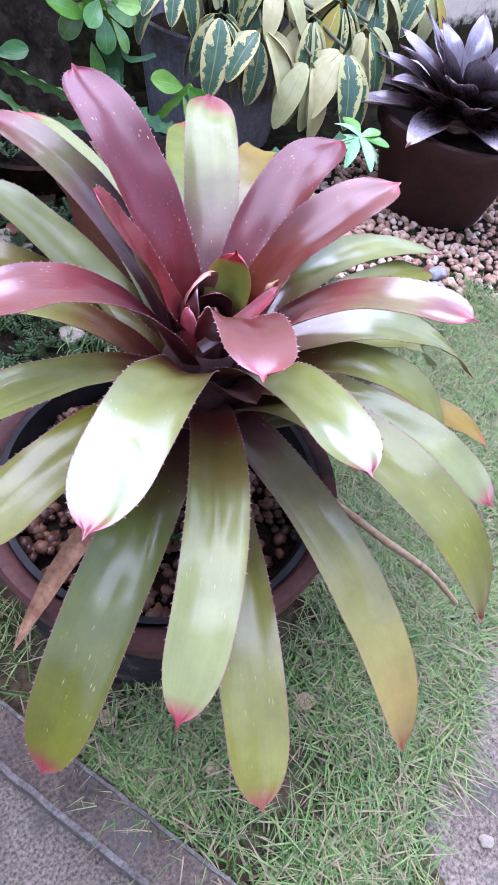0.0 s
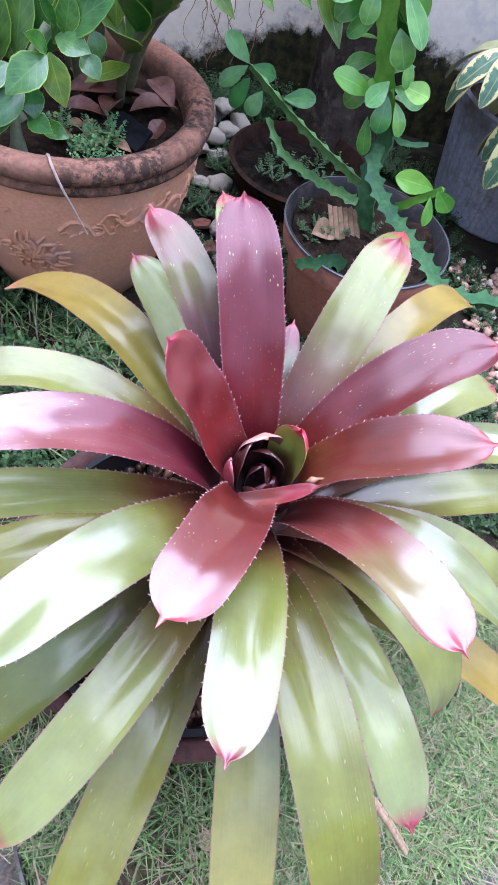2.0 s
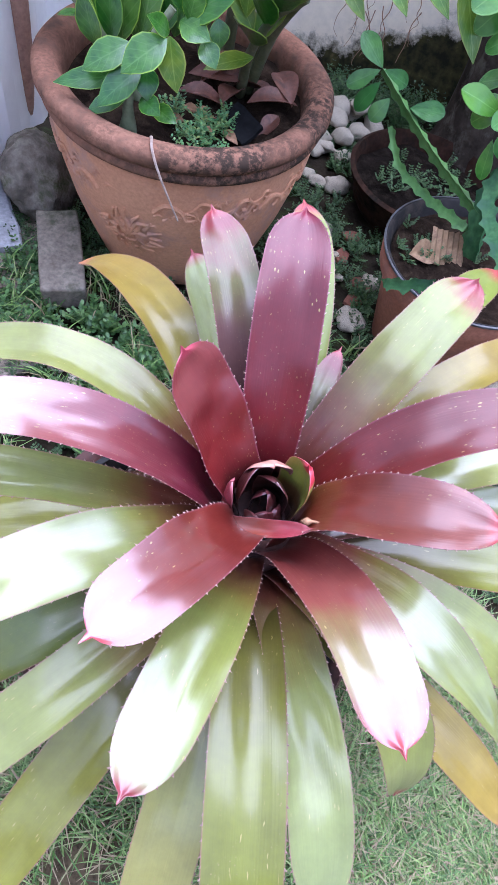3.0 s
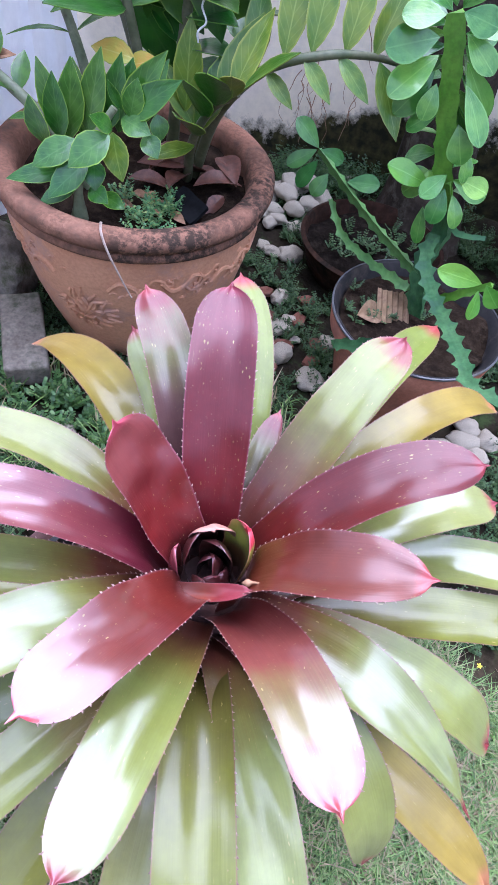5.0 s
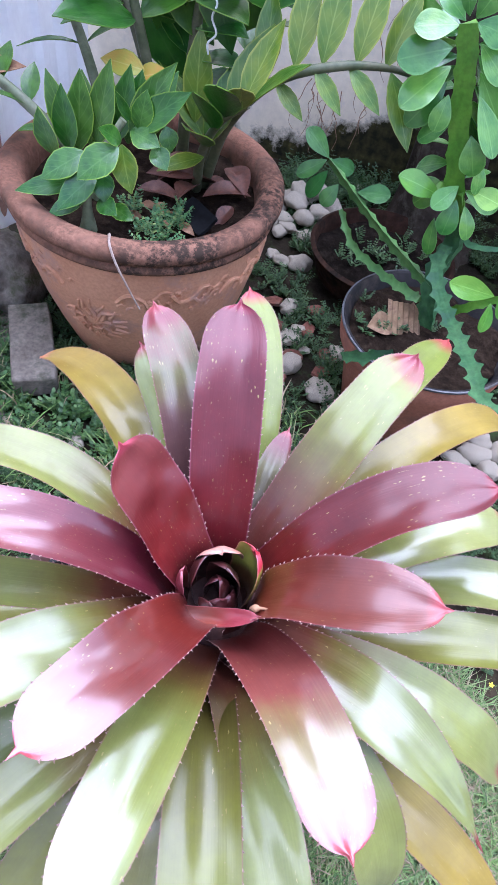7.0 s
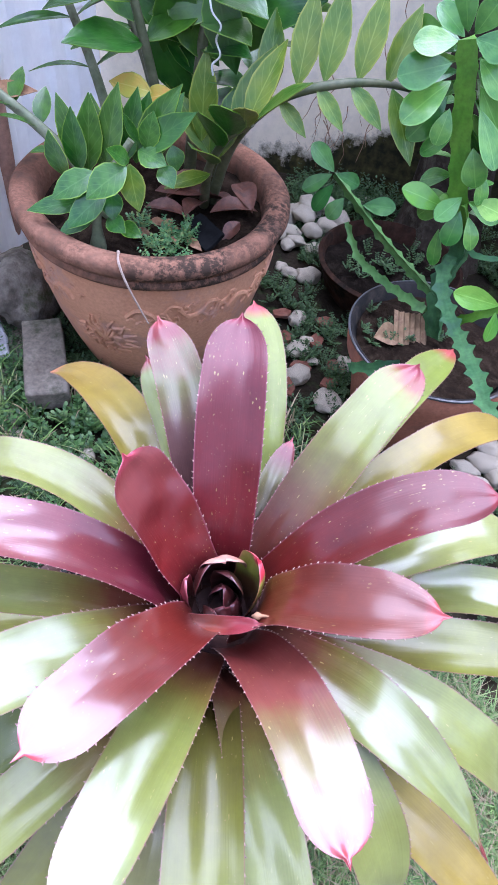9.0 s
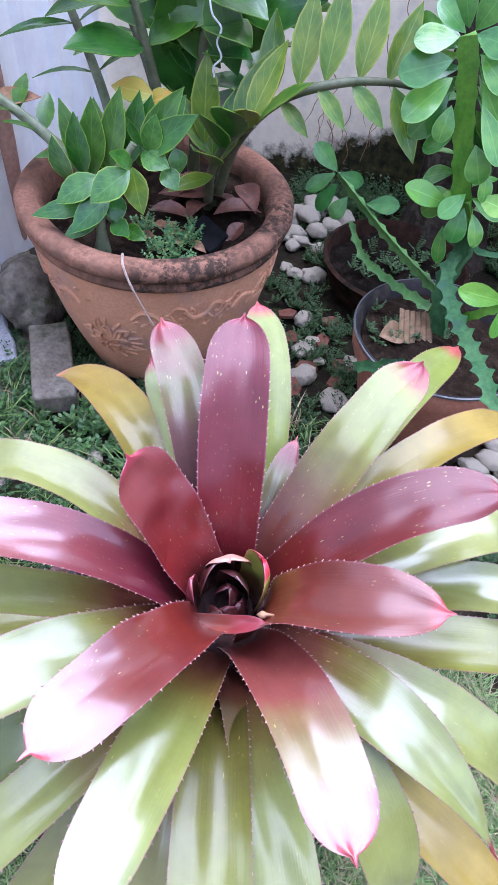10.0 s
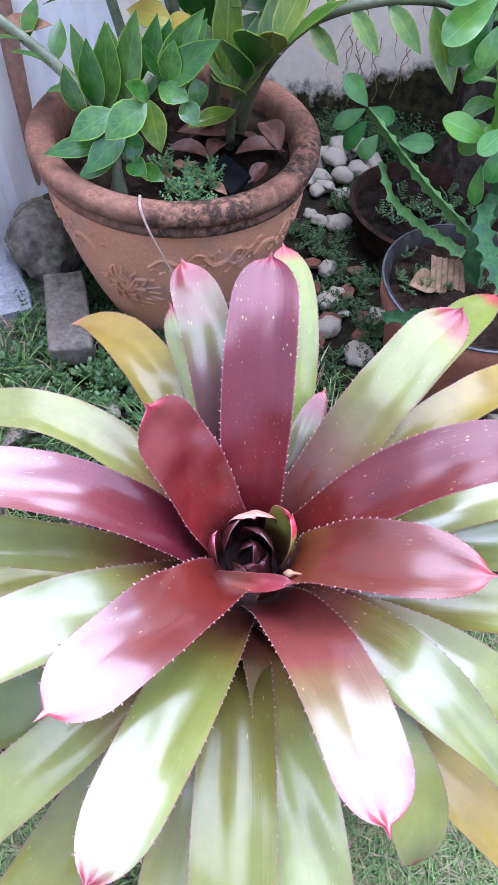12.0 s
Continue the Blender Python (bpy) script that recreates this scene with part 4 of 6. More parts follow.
def relief(bm, a0, z0, path, r0, r1):
    """A raised moulding on the urn's side along offsets (metres along, metres up)."""
    pts = []
    for u, w in path:
        z = z0 + w
        pts.append(on_urn(a0 + u / urn_r(z), z, 0.0006))
    p = smooth_path(pts, 5 * len(pts))
    tube(p, [r0 + (r1 - r0) * i / (len(p) - 1) for i in range(len(p))], 6, bm)


A_SUN, Z_SUN = radians(260.5), 0.172
sunface = part("sun_relief", tube([on_urn(A_SUN, Z_SUN, -0.004), on_urn(A_SUN, Z_SUN, 0.003), on_urn(A_SUN, Z_SUN, 0.005)], [0.007, 0.006, 0.003], 14), M_TERRA, urn, "moulded sun with wavy rays")
rnd = random.Random(5)
for ring, (n, ra, rb, w) in enumerate(((9, 0.004, 0.017, 0.0055), (16, 0.018, 0.036, 0.0058), (19, 0.036, 0.056, 0.005))):
    for i in range(n):
        a = 2 * math.pi * (i + 0.5 * ring) / n + rnd.uniform(-0.06, 0.06)
        bend = rnd.uniform(-0.2, 0.2)
        rel = [(k * math.cos(a + bend * j) * 1.15, k * math.sin(a + bend * j)) for j, k in enumerate((ra, (ra + rb) / 2, rb + rnd.uniform(-0.004, 0.006)))]
        bm = bmesh.new()
        relief(bm, A_SUN, Z_SUN, rel, w, w * 0.45)
        part("ray", bm, M_TERRA, sunface)
for side in (-1, 1):
    for da, flip in ((0.42, 1), (0.82, -1), (1.25, 1), (1.7, -1), (2.2, 1)):
        bm = bmesh.new()
        for u0, w0, s in ((0.0, 0.085, 1.0), (0.03, 0.075, 0.7), (0.052, 0.1, 0.6)):
            relief(bm, A_SUN + side * da, Z_SUN, [(side * (u0 + s * x), w0 + flip * s * y) for x, y in ((-0.045, -0.012), (-0.025, 0.008), (0.0, 0.0), (0.012, -0.02), (0.028, -0.016), (0.026, 0.0), (0.016, 0.002))], 0.0052 * s, 0.003)
        for t in range(7):
            u, w = rnd.uniform(-0.05, 0.07), rnd.uniform(0.055, 0.115)
            relief(bm, A_SUN + side * da, Z_SUN, [(u, w), (u + 0.006, w + 0.005 * flip), (u + 0.013, w + 0.003)], 0.0036, 0.0014)
        part("scroll_relief", bm, M_TERRA, urn)


def leaf_mesh(length, width, fold=0.25, droop=0.15, peak=0.45, pointed=1.0, n=8, cup=0.0, thick=0.0012, seed=0):
    """A simple leaf along +X, upper side +Z, with thickness, folded along the midrib."""
    rnd = random.Random(seed)
    bm = bmesh.new()
    uv = bm.loops.layers.uv.new("uv")
    m = 4
    top, low = [], []
    for i in range(n + 1):
        s = 0.5 - 0.5 * math.cos(math.pi * i / n)
        w = width / 2 * max(0.02, (math.sin(math.pi * s ** (math.log(0.5) / math.log(peak)))) ** (0.55 if pointed < 0.5 else 0.95 if pointed < 1 else 1.15))
        if i in (0, n):
            w = 0.0008
        x = length * (s - 0.12 * droop * s * s)
        zc = length * (0.10 * s - droop * s * s)
        row, lrow = [], []
        for k in range(-m // 2, m // 2 + 1):
            v = k / (m / 2)
            z = zc + abs(v) * w * fold - cup * w * v * v + 0.03 * width * noise.noise((s * 4 + seed, v * 2, seed))
            row.append(bm.verts.new((x, v * w, z)))
            lrow.append(bm.verts.new((x, v * w, z - thick)))
        top.append(row)
        low.append(lrow)
    for i in range(n):
        for k in range(m):
            sv = [(i / n, k / m), ((i + 1) / n, k / m), ((i + 1) / n, (k + 1) / m), (i / n, (k + 1) / m)]
            for g, o in ((top, 1), (low, -1)):
                vs = [g[i][k], g[i + 1][k], g[i + 1][k + 1], g[i][k + 1]]
                f = bm.faces.new(vs[::o])
                for l, c in zip(f.loops, sv[::o]):
                    l[uv].uv = c
        for k in (0, m):
            vs = [top[i][k], low[i][k], low[i + 1][k], top[i + 1][k]]
            f = bm.faces.new(vs if k == 0 else vs[::-1])
            for l in f.loops:
                l[uv].uv = (0.5, k / m)
    return bm


def mesh_of(name, bm, mat):
    me = bpy.data.meshes.new(name)
    bm.normal_update()
    crisp(bm)
    bm.to_mesh(me)
    bm.free()
    me.materials.append(mat)
    me.polygons.foreach_set("use_smooth", [True] * len(me.polygons))
    return me


def put_leaf(me, parent, at, along, up, size=1.0, name="leaf"):
    """A leaf object at a place, pointing along a direction with its upper side to up."""
    x = Vector(along).normalized()
    z = Vector(up)
    z = (z - x * z.dot(x)).normalized()
    y = z.cross(x)
    m = Matrix((x, y, z)).transposed().to_4x4()
    ob = new(name, me)
    ob.parent = parent
    inv = parent.matrix_basis.inverted() if parent else Matrix()
    ob.matrix_basis = inv @ Matrix.Translation(at) @ m @ Matrix.Scale(size, 4)
    return ob


def put_between(me, parent, base, tip, width, up, name="leaf"):
    """A leaf object from its base to its tip, of a given width; the mesh is about 0.1 m long and 0.05 m wide."""
    b, t = Vector(base), Vector(tip)
    x = (t - b).normalized()
    z = Vector(up)
    z = (z - x * z.dot(x)).normalized()
    m = Matrix((x, z.cross(x), z)).transposed().to_4x4()
    sx, sy = (t - b).length / max(v.co.x for v in me.vertices), width / (2 * max(v.co.y for v in me.vertices))
    ob = new(name, me)
    ob.parent = parent
    ob.matrix_basis = parent.matrix_basis.inverted() @ Matrix.Translation(b) @ m @ Matrix.Diagonal((sx, sy, (sx + sy) / 2, 1))
    return ob


ZZ = [mesh_of("leaflet", leaf_mesh(0.116, 0.056, 0.2, 0.14, 0.45, 0.8, seed=i), M_ZZ) for i in range(3)]
ZZD = [mesh_of("leaflet", leaf_mesh(0.115, 0.055, 0.2, 0.2, 0.45, 0.8, seed=i + 9), M_ZZ_DARK) for i in range(3)]
ZZL = [mesh_of("leaflet", leaf_mesh(0.118, 0.042, 0.25, 0.1, 0.45, 0.9, seed=i + 5), M_ZZ_LIME) for i in range(3)]
ZZY = [mesh_of("leaflet", leaf_mesh(0.10, 0.05, 0.2, 0.18, 0.45, 0.8, seed=3), M_ZZ_YELLOW)]
ZZN = [mesh_of("leaflet", leaf_mesh(0.14, 0.020, 0.5, 0.3, 0.45, 1.0, seed=i + 2), M_ZZ_DARK) for i in range(2)]

zz = thing("zz_plant", "zz plant with glossy dark leaflets on fleshy arching stalks", "plant", (UX, UY, 0.32))
rnd = random.Random(11)


def stalk(points, r0, r1, mat, n=26):
    p = smooth_path([Vector(q) - Vector((UX, UY, 0.32)) for q in points], n)
    return part("stalk", tube(p, [r0 + (r1 - r0) * i / (n - 1) for i in range(n)], 10), mat, zz)


def frond(points, r0, r1, mat, metas, start, step, size, lift, sweep=0.5, end=True, up=(0, -0.3, 1)):
    """An arching stalk with paired leaflets from `start` of its length on; lift tips them upwards, sweep forwards."""
    stalk(points, r0, r1, mat)
    p = smooth_path(points, 60)
    s = start
    side = 1
    while s < 0.97:
        i = int(s * 59)
        d = (p[min(i + 1, 59)] - p[i - 1]).normalized()
        out = d.cross(Vector(up)).normalized()
        for sd in (1, -1):
            v = out * sd * (1 - sweep * 0.4) + d * sweep + Vector((0, 0, lift)) + Vector((rnd.uniform(-0.2, 0.2), rnd.uniform(-0.2, 0.2), rnd.uniform(-0.15, 0.15)))
            nrm = Vector(up) + out * sd * -0.5 + Vector((rnd.uniform(-0.3, 0.3), rnd.uniform(-0.3, 0.1), 0))
            put_leaf(rnd.choice(metas), zz, p[i] + out * sd * r1 * 0.6, v, nrm, size * rnd.uniform(0.82, 1.12), "leaflet")
        s += step
    if end:
        d = (p[-1] - p[-4]).normalized()
        put_leaf(rnd.choice(metas), zz, p[-1], d + Vector((0, 0, 0.1)), up, size, "leaflet")


# young shoot near the front of the urn
part("shoot", tube(smooth_path([(-0.053, -0.172, 0.0), (-0.051, -0.17, 0.03), (-0.05, -0.165, 0.075), (-0.03, -0.14, 0.14), (0.0, -0.12, 0.19)], 20), [0.0165, 0.0165, 0.016, 0.015, 0.0135, 0.012, 0.010, 0.009, 0.008, 0.0075] + [0.006] * 10, 14), M_STALK, zz, "swollen pale green shoot")
# leaflets of the shoot: base, tip and width of each
SHOOT_UPPER = ((-0.356, 0.7, 0.445, -0.332, 0.71, 0.577, 0.043), (-0.384, 0.69, 0.435, -0.376, 0.7, 0.558, 0.043), (-0.395, 0.68, 0.438, -0.401, 0.68, 0.54, 0.039),
    (-0.417, 0.67, 0.429, -0.434, 0.66, 0.507, 0.039), (-0.324, 0.71, 0.455, -0.303, 0.72, 0.572, 0.039), (-0.3, 0.7, 0.474, -0.229, 0.7, 0.597, 0.045),
    (-0.291, 0.69, 0.49, -0.201, 0.68, 0.57, 0.043), (-0.278, 0.68, 0.497, -0.269, 0.69, 0.555, 0.033))
SHOOT_LOWER = ((-0.357, 0.65, 0.46, -0.415, 0.6, 0.429, 0.045), (-0.299, 0.64, 0.485, -0.352, 0.59, 0.448, 0.053), (-0.364, 0.64, 0.414, -0.463, 0.6, 0.398, 0.035),
    (-0.337, 0.64, 0.435, -0.386, 0.58, 0.393, 0.045), (-0.353, 0.63, 0.396, -0.409, 0.59, 0.37, 0.031), (-0.298, 0.65, 0.485, -0.274, 0.62, 0.424, 0.045),
    (-0.331, 0.65, 0.435, -0.32, 0.62, 0.398, 0.039), (-0.333, 0.63, 0.395, -0.294, 0.6, 0.394, 0.033), (-0.318, 0.64, 0.381, -0.272, 0.62, 0.377, 0.029),
    (-0.292, 0.68, 0.494, -0.24, 0.66, 0.49, 0.039), (-0.241, 0.7, 0.503, -0.229, 0.69, 0.467, 0.033), (-0.255, 0.68, 0.477, -0.227, 0.66, 0.454, 0.035),
    (-0.288, 0.67, 0.513, -0.307, 0.66, 0.557, 0.016), (-0.301, 0.66, 0.484, -0.321, 0.62, 0.519, 0.029))
for rows_of, tilt in ((SHOOT_UPPER, 0.35), (SHOOT_LOWER, 1.0)):
    for k, (x0, y0, z0, x1, y1, z1, w) in enumerate(rows_of):
        nrm = Vector((rnd.uniform(-0.35, 0.35), -0.9 + rnd.uniform(-0.2, 0.2), tilt))
        put_between(ZZL[0] if tilt > 0.9 and k == 5 else ZZ[k % 3], zz, (x0, y0, z0), (x1, y1, z1), w * (1.08 if tilt < 0.9 else 1.0), nrm, "leaflet")

for x, z, dx, w in ((-0.37, 0.43, -0.02, 0.05), (-0.345, 0.44, 0.0, 0.05), (-0.31, 0.45, 0.02, 0.05), (-0.285, 0.46, 0.05, 0.046), (-0.40, 0.42, -0.05, 0.044)):
    put_between(rnd.choice(ZZ), zz, (x, 0.72, z), (x + dx, 0.74, z + 0.11), w, (rnd.uniform(-0.4, 0.4), -0.9, 0.4), "leaflet")

# right-hand arching stalk, its leaflets standing up behind it
frond([(-0.205, 0.87, 0.32), (-0.165, 0.83, 0.46), (-0.09, 0.76, 0.575), (0.0, 0.755, 0.618), (0.075, 0.80, 0.615), (0.13, 0.85, 0.595)], 0.011, 0.004, M_STALK_DARK, ZZL, 2.0, 0.2, 1.0, 0.2, end=False)
for x, y, z, sz, tilt in ((-0.105, 0.79, 0.565, 1.05, -0.1), (-0.06, 0.765, 0.60, 1.1, 0.02), (-0.02, 0.76, 0.615, 1.1, 0.03), (0.03, 0.775, 0.62, 1.05, 0.12), (0.075, 0.80, 0.615, 0.95, 0.25)):
    put_leaf(rnd.choice(ZZL), zz, (x, y, z), (tilt, 0.45, 1), (rnd.uniform(-0.2, 0.2), -1, 0.3), sz, "leaflet")
for x, y, z, sz, dx in ((-0.085, 0.757, 0.58, 0.6, 0.7), (-0.03, 0.75, 0.612, 0.65, 0.6), (0.02, 0.765, 0.618, 0.7, 0.7), (0.085, 0.80, 0.61, 1.0, 0.35)):
    put_leaf(rnd.choice(ZZL), zz, (x, y, z), (dx, -0.25, -0.55), (0.2, -0.9, 0.6), sz, "leaflet")
# cluster of larger leaves at its foot
frond([(-0.215, 0.85, 0.32), (-0.20, 0.80, 0.42), (-0.165, 0.76, 0.50), (-0.12, 0.735, 0.545)], 0.010, 0.005, M_STALK_DARK, ZZ + ZZL, 0.42, 0.17, 1.15, 0.55, 0.6)
put_leaf(ZZL[0], zz, (-0.215, 0.80, 0.47), (-0.05, 0.25, 1), (0.2, -1, 0.2), 1.2, "leaflet")
put_leaf(ZZL[1], zz, (-0.20, 0.80, 0.45), (-0.65, 0.2, 0.8), (0.5, -0.8, 0.3), 1.0, "leaflet")
put_leaf(ZZL[2], zz, (-0.19, 0.77, 0.43), (-0.5, -0.5, -0.05), (0, -0.5, 1), 0.8, "leaflet")
for at, tip, w in (((-0.298, 0.78, 0.543), (-0.372, 0.78, 0.55), 0.042), ((-0.315, 0.79, 0.525), (-0.262, 0.79, 0.546), 0.036)):
    put_between(ZZY[0], zz, at, tip, w, (0, -0.7, 0.7), "leaflet")
# tall stalks at the back
frond([(-0.30, 0.92, 0.32), (-0.35, 0.95, 0.50), (-0.43, 1.0, 0.64), (-0.52, 1.06, 0.78)], 0.014, 0.006, M_STALK_DARK, ZZD, 0.5, 0.12, 1.25, -0.15, 0.3)
frond([(-0.26, 0.90, 0.32), (-0.25, 0.89, 0.48), (-0.23, 0.87, 0.64), (-0.19, 0.85, 0.80)], 0.013, 0.006, M_STALK_DARK, ZZD, 0.36, 0.1, 1.2, 0.0, 0.45)
frond([(-0.28, 0.86, 0.32), (-0.30, 0.84, 0.48), (-0.33, 0.83, 0.62), (-0.37, 0.83, 0.76)], 0.012, 0.006, M_STALK_DARK, ZZD, 0.62, 0.14, 1.2, -0.1, 0.4)
frond([(-0.22, 0.92, 0.32), (-0.17, 0.92, 0.48), (-0.12, 0.9, 0.62), (-0.06, 0.9, 0.76)], 0.012, 0.006, M_STALK_DARK, ZZD + ZZL, 0.5, 0.13, 1.15, 0.1, 0.4)
for x, y, z, dx, dz, sz in ((-0.44, 0.93, 0.66, 0.7, -0.35, 1.2), (-0.36, 0.90, 0.64, 0.9, -0.3, 1.25), (-0.33, 0.89, 0.60, 0.5, -0.7, 1.2), (-0.30, 0.88, 0.66, 0.6, -0.6, 1.2), (-0.27, 0.87, 0.70, -0.2, -0.9, 1.3), (-0.22, 0.86, 0.70, 0.3, -0.8, 1.25),
                            (-0.21, 0.88, 0.66, -0.8, -0.2, 1.1), (-0.25, 0.90, 0.58, 0.9, 0.3, 1.1), (-0.20, 0.87, 0.60, 0.7, 0.5, 1.1), (-0.17, 0.87, 0.65, 0.8, 0.3, 1.2), (-0.24, 0.93, 0.72, 0.2, 0.9, 1.2), (-0.16, 0.92, 0.70, 0.6, -0.4, 1.1), (-0.30, 0.92, 0.74, -0.6, -0.5, 1.2), (-0.38, 0.95, 0.72, 0.4, -0.8, 1.2)):
    put_leaf(rnd.choice(ZZD), zz, (x, y, z), (dx, rnd.uniform(-0.25, 0.15), dz), (rnd.uniform(-0.4, 0.4), -1, 0.5), sz, "leaflet")
# thin stalk with narrow leaves and the thick stalk at the fence side
frond([(-0.39, 0.88, 0.32), (-0.46, 0.97, 0.45), (-0.55, 1.05, 0.58), (-0.64, 1.1, 0.72)], 0.012, 0.006, M_STALK, ZZN, 0.42, 0.16, 1.0, 0.05, 0.2)
frond([(-0.37, 0.74, 0.32), (-0.42, 0.76, 0.385), (-0.49, 0.78, 0.435), (-0.58, 0.8, 0.48), (-0.7, 0.82, 0.53)], 0.013, 0.008, M_STALK, ZZD, 0.42, 0.14, 0.62, 0.5, 0.3)

# string tied round a stalk
p = smooth_path([(-0.235, 0.82, 0.72), (-0.215, 0.80, 0.695), (-0.206, 0.79, 0.67), (-0.19, 0.785, 0.655), (-0.196, 0.785, 0.635), (-0.188, 0.785, 0.615), (-0.2, 0.785, 0.6), (-0.198, 0.785, 0.585)], 40)
tagged(part("string", tube(p, 0.0016, 6), M_STRING), "loose pale string hanging on a plant stalk", "string")
# thin root hanging over the rim
p = smooth_path([(UX - 0.005, UY - 0.205, 0.352), (UX + 0.005, UY - 0.225, 0.374), (UX + 0.015, UY - 0.255, 0.377), (UX + 0.03, UY - 0.268, 0.35), (UX + 0.05, UY - 0.268, 0.305), (UX + 0.065, UY - 0.262, 0.265)], 30)
tagged(part("dry_tendril", tube(p, [0.0028 - 0.0014 * i / 29 for i in range(30)], 6), mottled("tendril", (0.3, 0.22, 0.17), (0.42, 0.33, 0.27), 40, 0.8)), "dry grey tendril hanging over the urn's rim", "tendril")


def fallen(name, at, turn, length, width, mat, label, curl=0.4, group=""):
    ob = part(name, leaf_mesh(length, width, 0.5, curl, 0.5, 0.9, 10, seed=int(turn * 10) % 97), mat)
    ob.matrix_world = pose(*at, *turn_of(turn))
    return tagged(ob, label, "leaf", group)


def turn_of(t):
    r = random.Random(t)
    return r.uniform(-25, 25), r.uniform(-20, 5), t


for at, t, ln, w in (((-0.21, 0.90, 0.355), 230, 0.12, 0.055), ((-0.23, 0.76, 0.345), 80, 0.09, 0.045), ((-0.16, 0.90, 0.35), 300, 0.09, 0.05), ((-0.31, 0.76, 0.345), 10, 0.09, 0.04), ((-0.20, 0.845, 0.35), 200, 0.11, 0.05), ((-0.15, 0.83, 0.345), 150, 0.10, 0.045), ((-0.19, 0.79, 0.343), 30, 0.10, 0.045), ((-0.26, 0.83, 0.345), 120, 0.09, 0.04), ((-0.13, 0.78, 0.342), 250, 0.06, 0.03), ((-0.47, 0.79, 0.345), 80, 0.06, 0.03)):
    fallen("fallen_leaf", at, t, ln, w, M_RUST, "curled reddish-brown fallen leaf on the urn's soil", group="fallen leaves")
for at, t in (((-0.29, 0.72, 0.342), 20), ((-0.18, 0.72, 0.342), 100), ((-0.21, 0.69, 0.342), 330), ((-0.25, 0.74, 0.345), 250), ((-0.245, 0.70, 0.342), 60), ((-0.275, 0.685, 0.342), 200), ((-0.22, 0.665, 0.342), 140)):
    fallen("fallen_leaf", at, t, 0.035, 0.018, M_DRY, "small dry tan leaf on the urn's soil", group="fallen leaves")
fallen("fallen_leaf", (-0.635, 0.80, 0.455), 15, 0.12, 0.045, M_DRY, "curled brown dead leaf caught on a stalk", 0.2)

for at, t, ln in (((-0.232, -0.198, 0.022), 40, 0.03), ((0.013, -0.317, 0.024), 150, 0.035), ((-0.144, -0.298, 0.02), 260, 0.026)):
    fallen("fallen_leaf", at, t, ln, ln * 0.7, M_STRAW, "small dry tan leaf lying on the lawn", group="fallen leaves")

# ---- flowerpot with a leafy spurge ----
PX, PY = 0.283, 0.69
pot2 = thing("flowerpot", "terracotta flowerpot holding a dark plastic liner", "pot", (PX, PY, 0))
part("body", lathe([(0.0, 0.0), (0.105, 0.0), (0.112, 0.01), (0.148, 0.19), (0.162, 0.197), (0.168, 0.232), (0.165, 0.237), (0.158, 0.234), (0.148, 0.20), (0.138, 0.19), (0.0, 0.18)], 72), M_POT_RED, pot2)
part("liner", lathe([(0.142, 0.2), (0.160, 0.238), (0.1665, 0.2395), (0.168, 0.2425), (0.1645, 0.2445), (0.160, 0.242), (0.147, 0.21), (0.138, 0.19)], 96), M_LINER, pot2, "dark plastic liner")
part("liner_rim", lathe([(0.166, 0.2395), (0.170, 0.241), (0.170, 0.2445), (0.1665, 0.245)], 96), M_LINER_RIM, pot2, "thin pale grey rim of the liner")
part("soil", disc(0.148, 0.222, rough=0.022, seed=4), M_SOIL, pot2)

SPURGE0 = Vector((PX, PY, 0.21))
spurge = thing("spurge", "leafy spurge with ridged toothed blue-green stems", "plant", tuple(SPURGE0))


def ridged(points, r0, r1, mat, teeth=0.012, pitch=0.03, seed=0, phase=0.0, ridges=3, n=60, name="stem"):
    """A fleshy stem with toothed ridges: a winged cross-section whose wings swell into teeth."""
    rnd = random.Random(seed)
    p = smooth_path([Vector(q) - SPURGE0 for q in points], n)
    total = sum((b - a).length for a, b in zip(p, p[1:]))
    bm = bmesh.new()
    side, rings, s = None, [], 0.0
    seg = ridges * 6
    for i, c in enumerate(p):
        if i:
            s += (c - p[i - 1]).length
        d = (p[min(i + 1, n - 1)] - p[max(i - 1, 0)]).normalized()
        if side is None:
            side = d.orthogonal().normalized()
            up = d.cross(side)
            side = side * math.cos(phase) + up * math.sin(phase)
        side = (side - d * side.dot(d)).normalized()
        up = d.cross(side)
        r = r0 + (r1 - r0) * s / total
        ring = []
        for k in range(seg):
            a = 2 * math.pi * k / seg
            wing = max(0.0, math.cos(a * ridges)) ** 2.2
            ph = (s / pitch + 0.37 * (k // 6)) % 1.0
            tooth = max(0.0, 1 - abs(ph - 0.5) / 0.32) ** 1.4
            rr = r * (0.42 + 0.5 * wing) + (teeth * tooth * wing ** 3 if 2 < i < n - 3 else 0)
            ring.append(bm.verts.new(c + rr * (side * math.cos(a) + up * math.sin(a)) + d * (0.25 * teeth * tooth * wing)))
        rings.append(ring)
    for a, b in zip(rings, rings[1:]):
        for k in range(seg):
            j = (k + 1) % seg
            bm.faces.new((a[k], a[j], b[j], b[k]))
    bm.faces.new(rings[0][::-1])
    bm.faces.new(rings[-1])
    part(name, bm, mat, spurge)
    return [q + SPURGE0 for q in p]


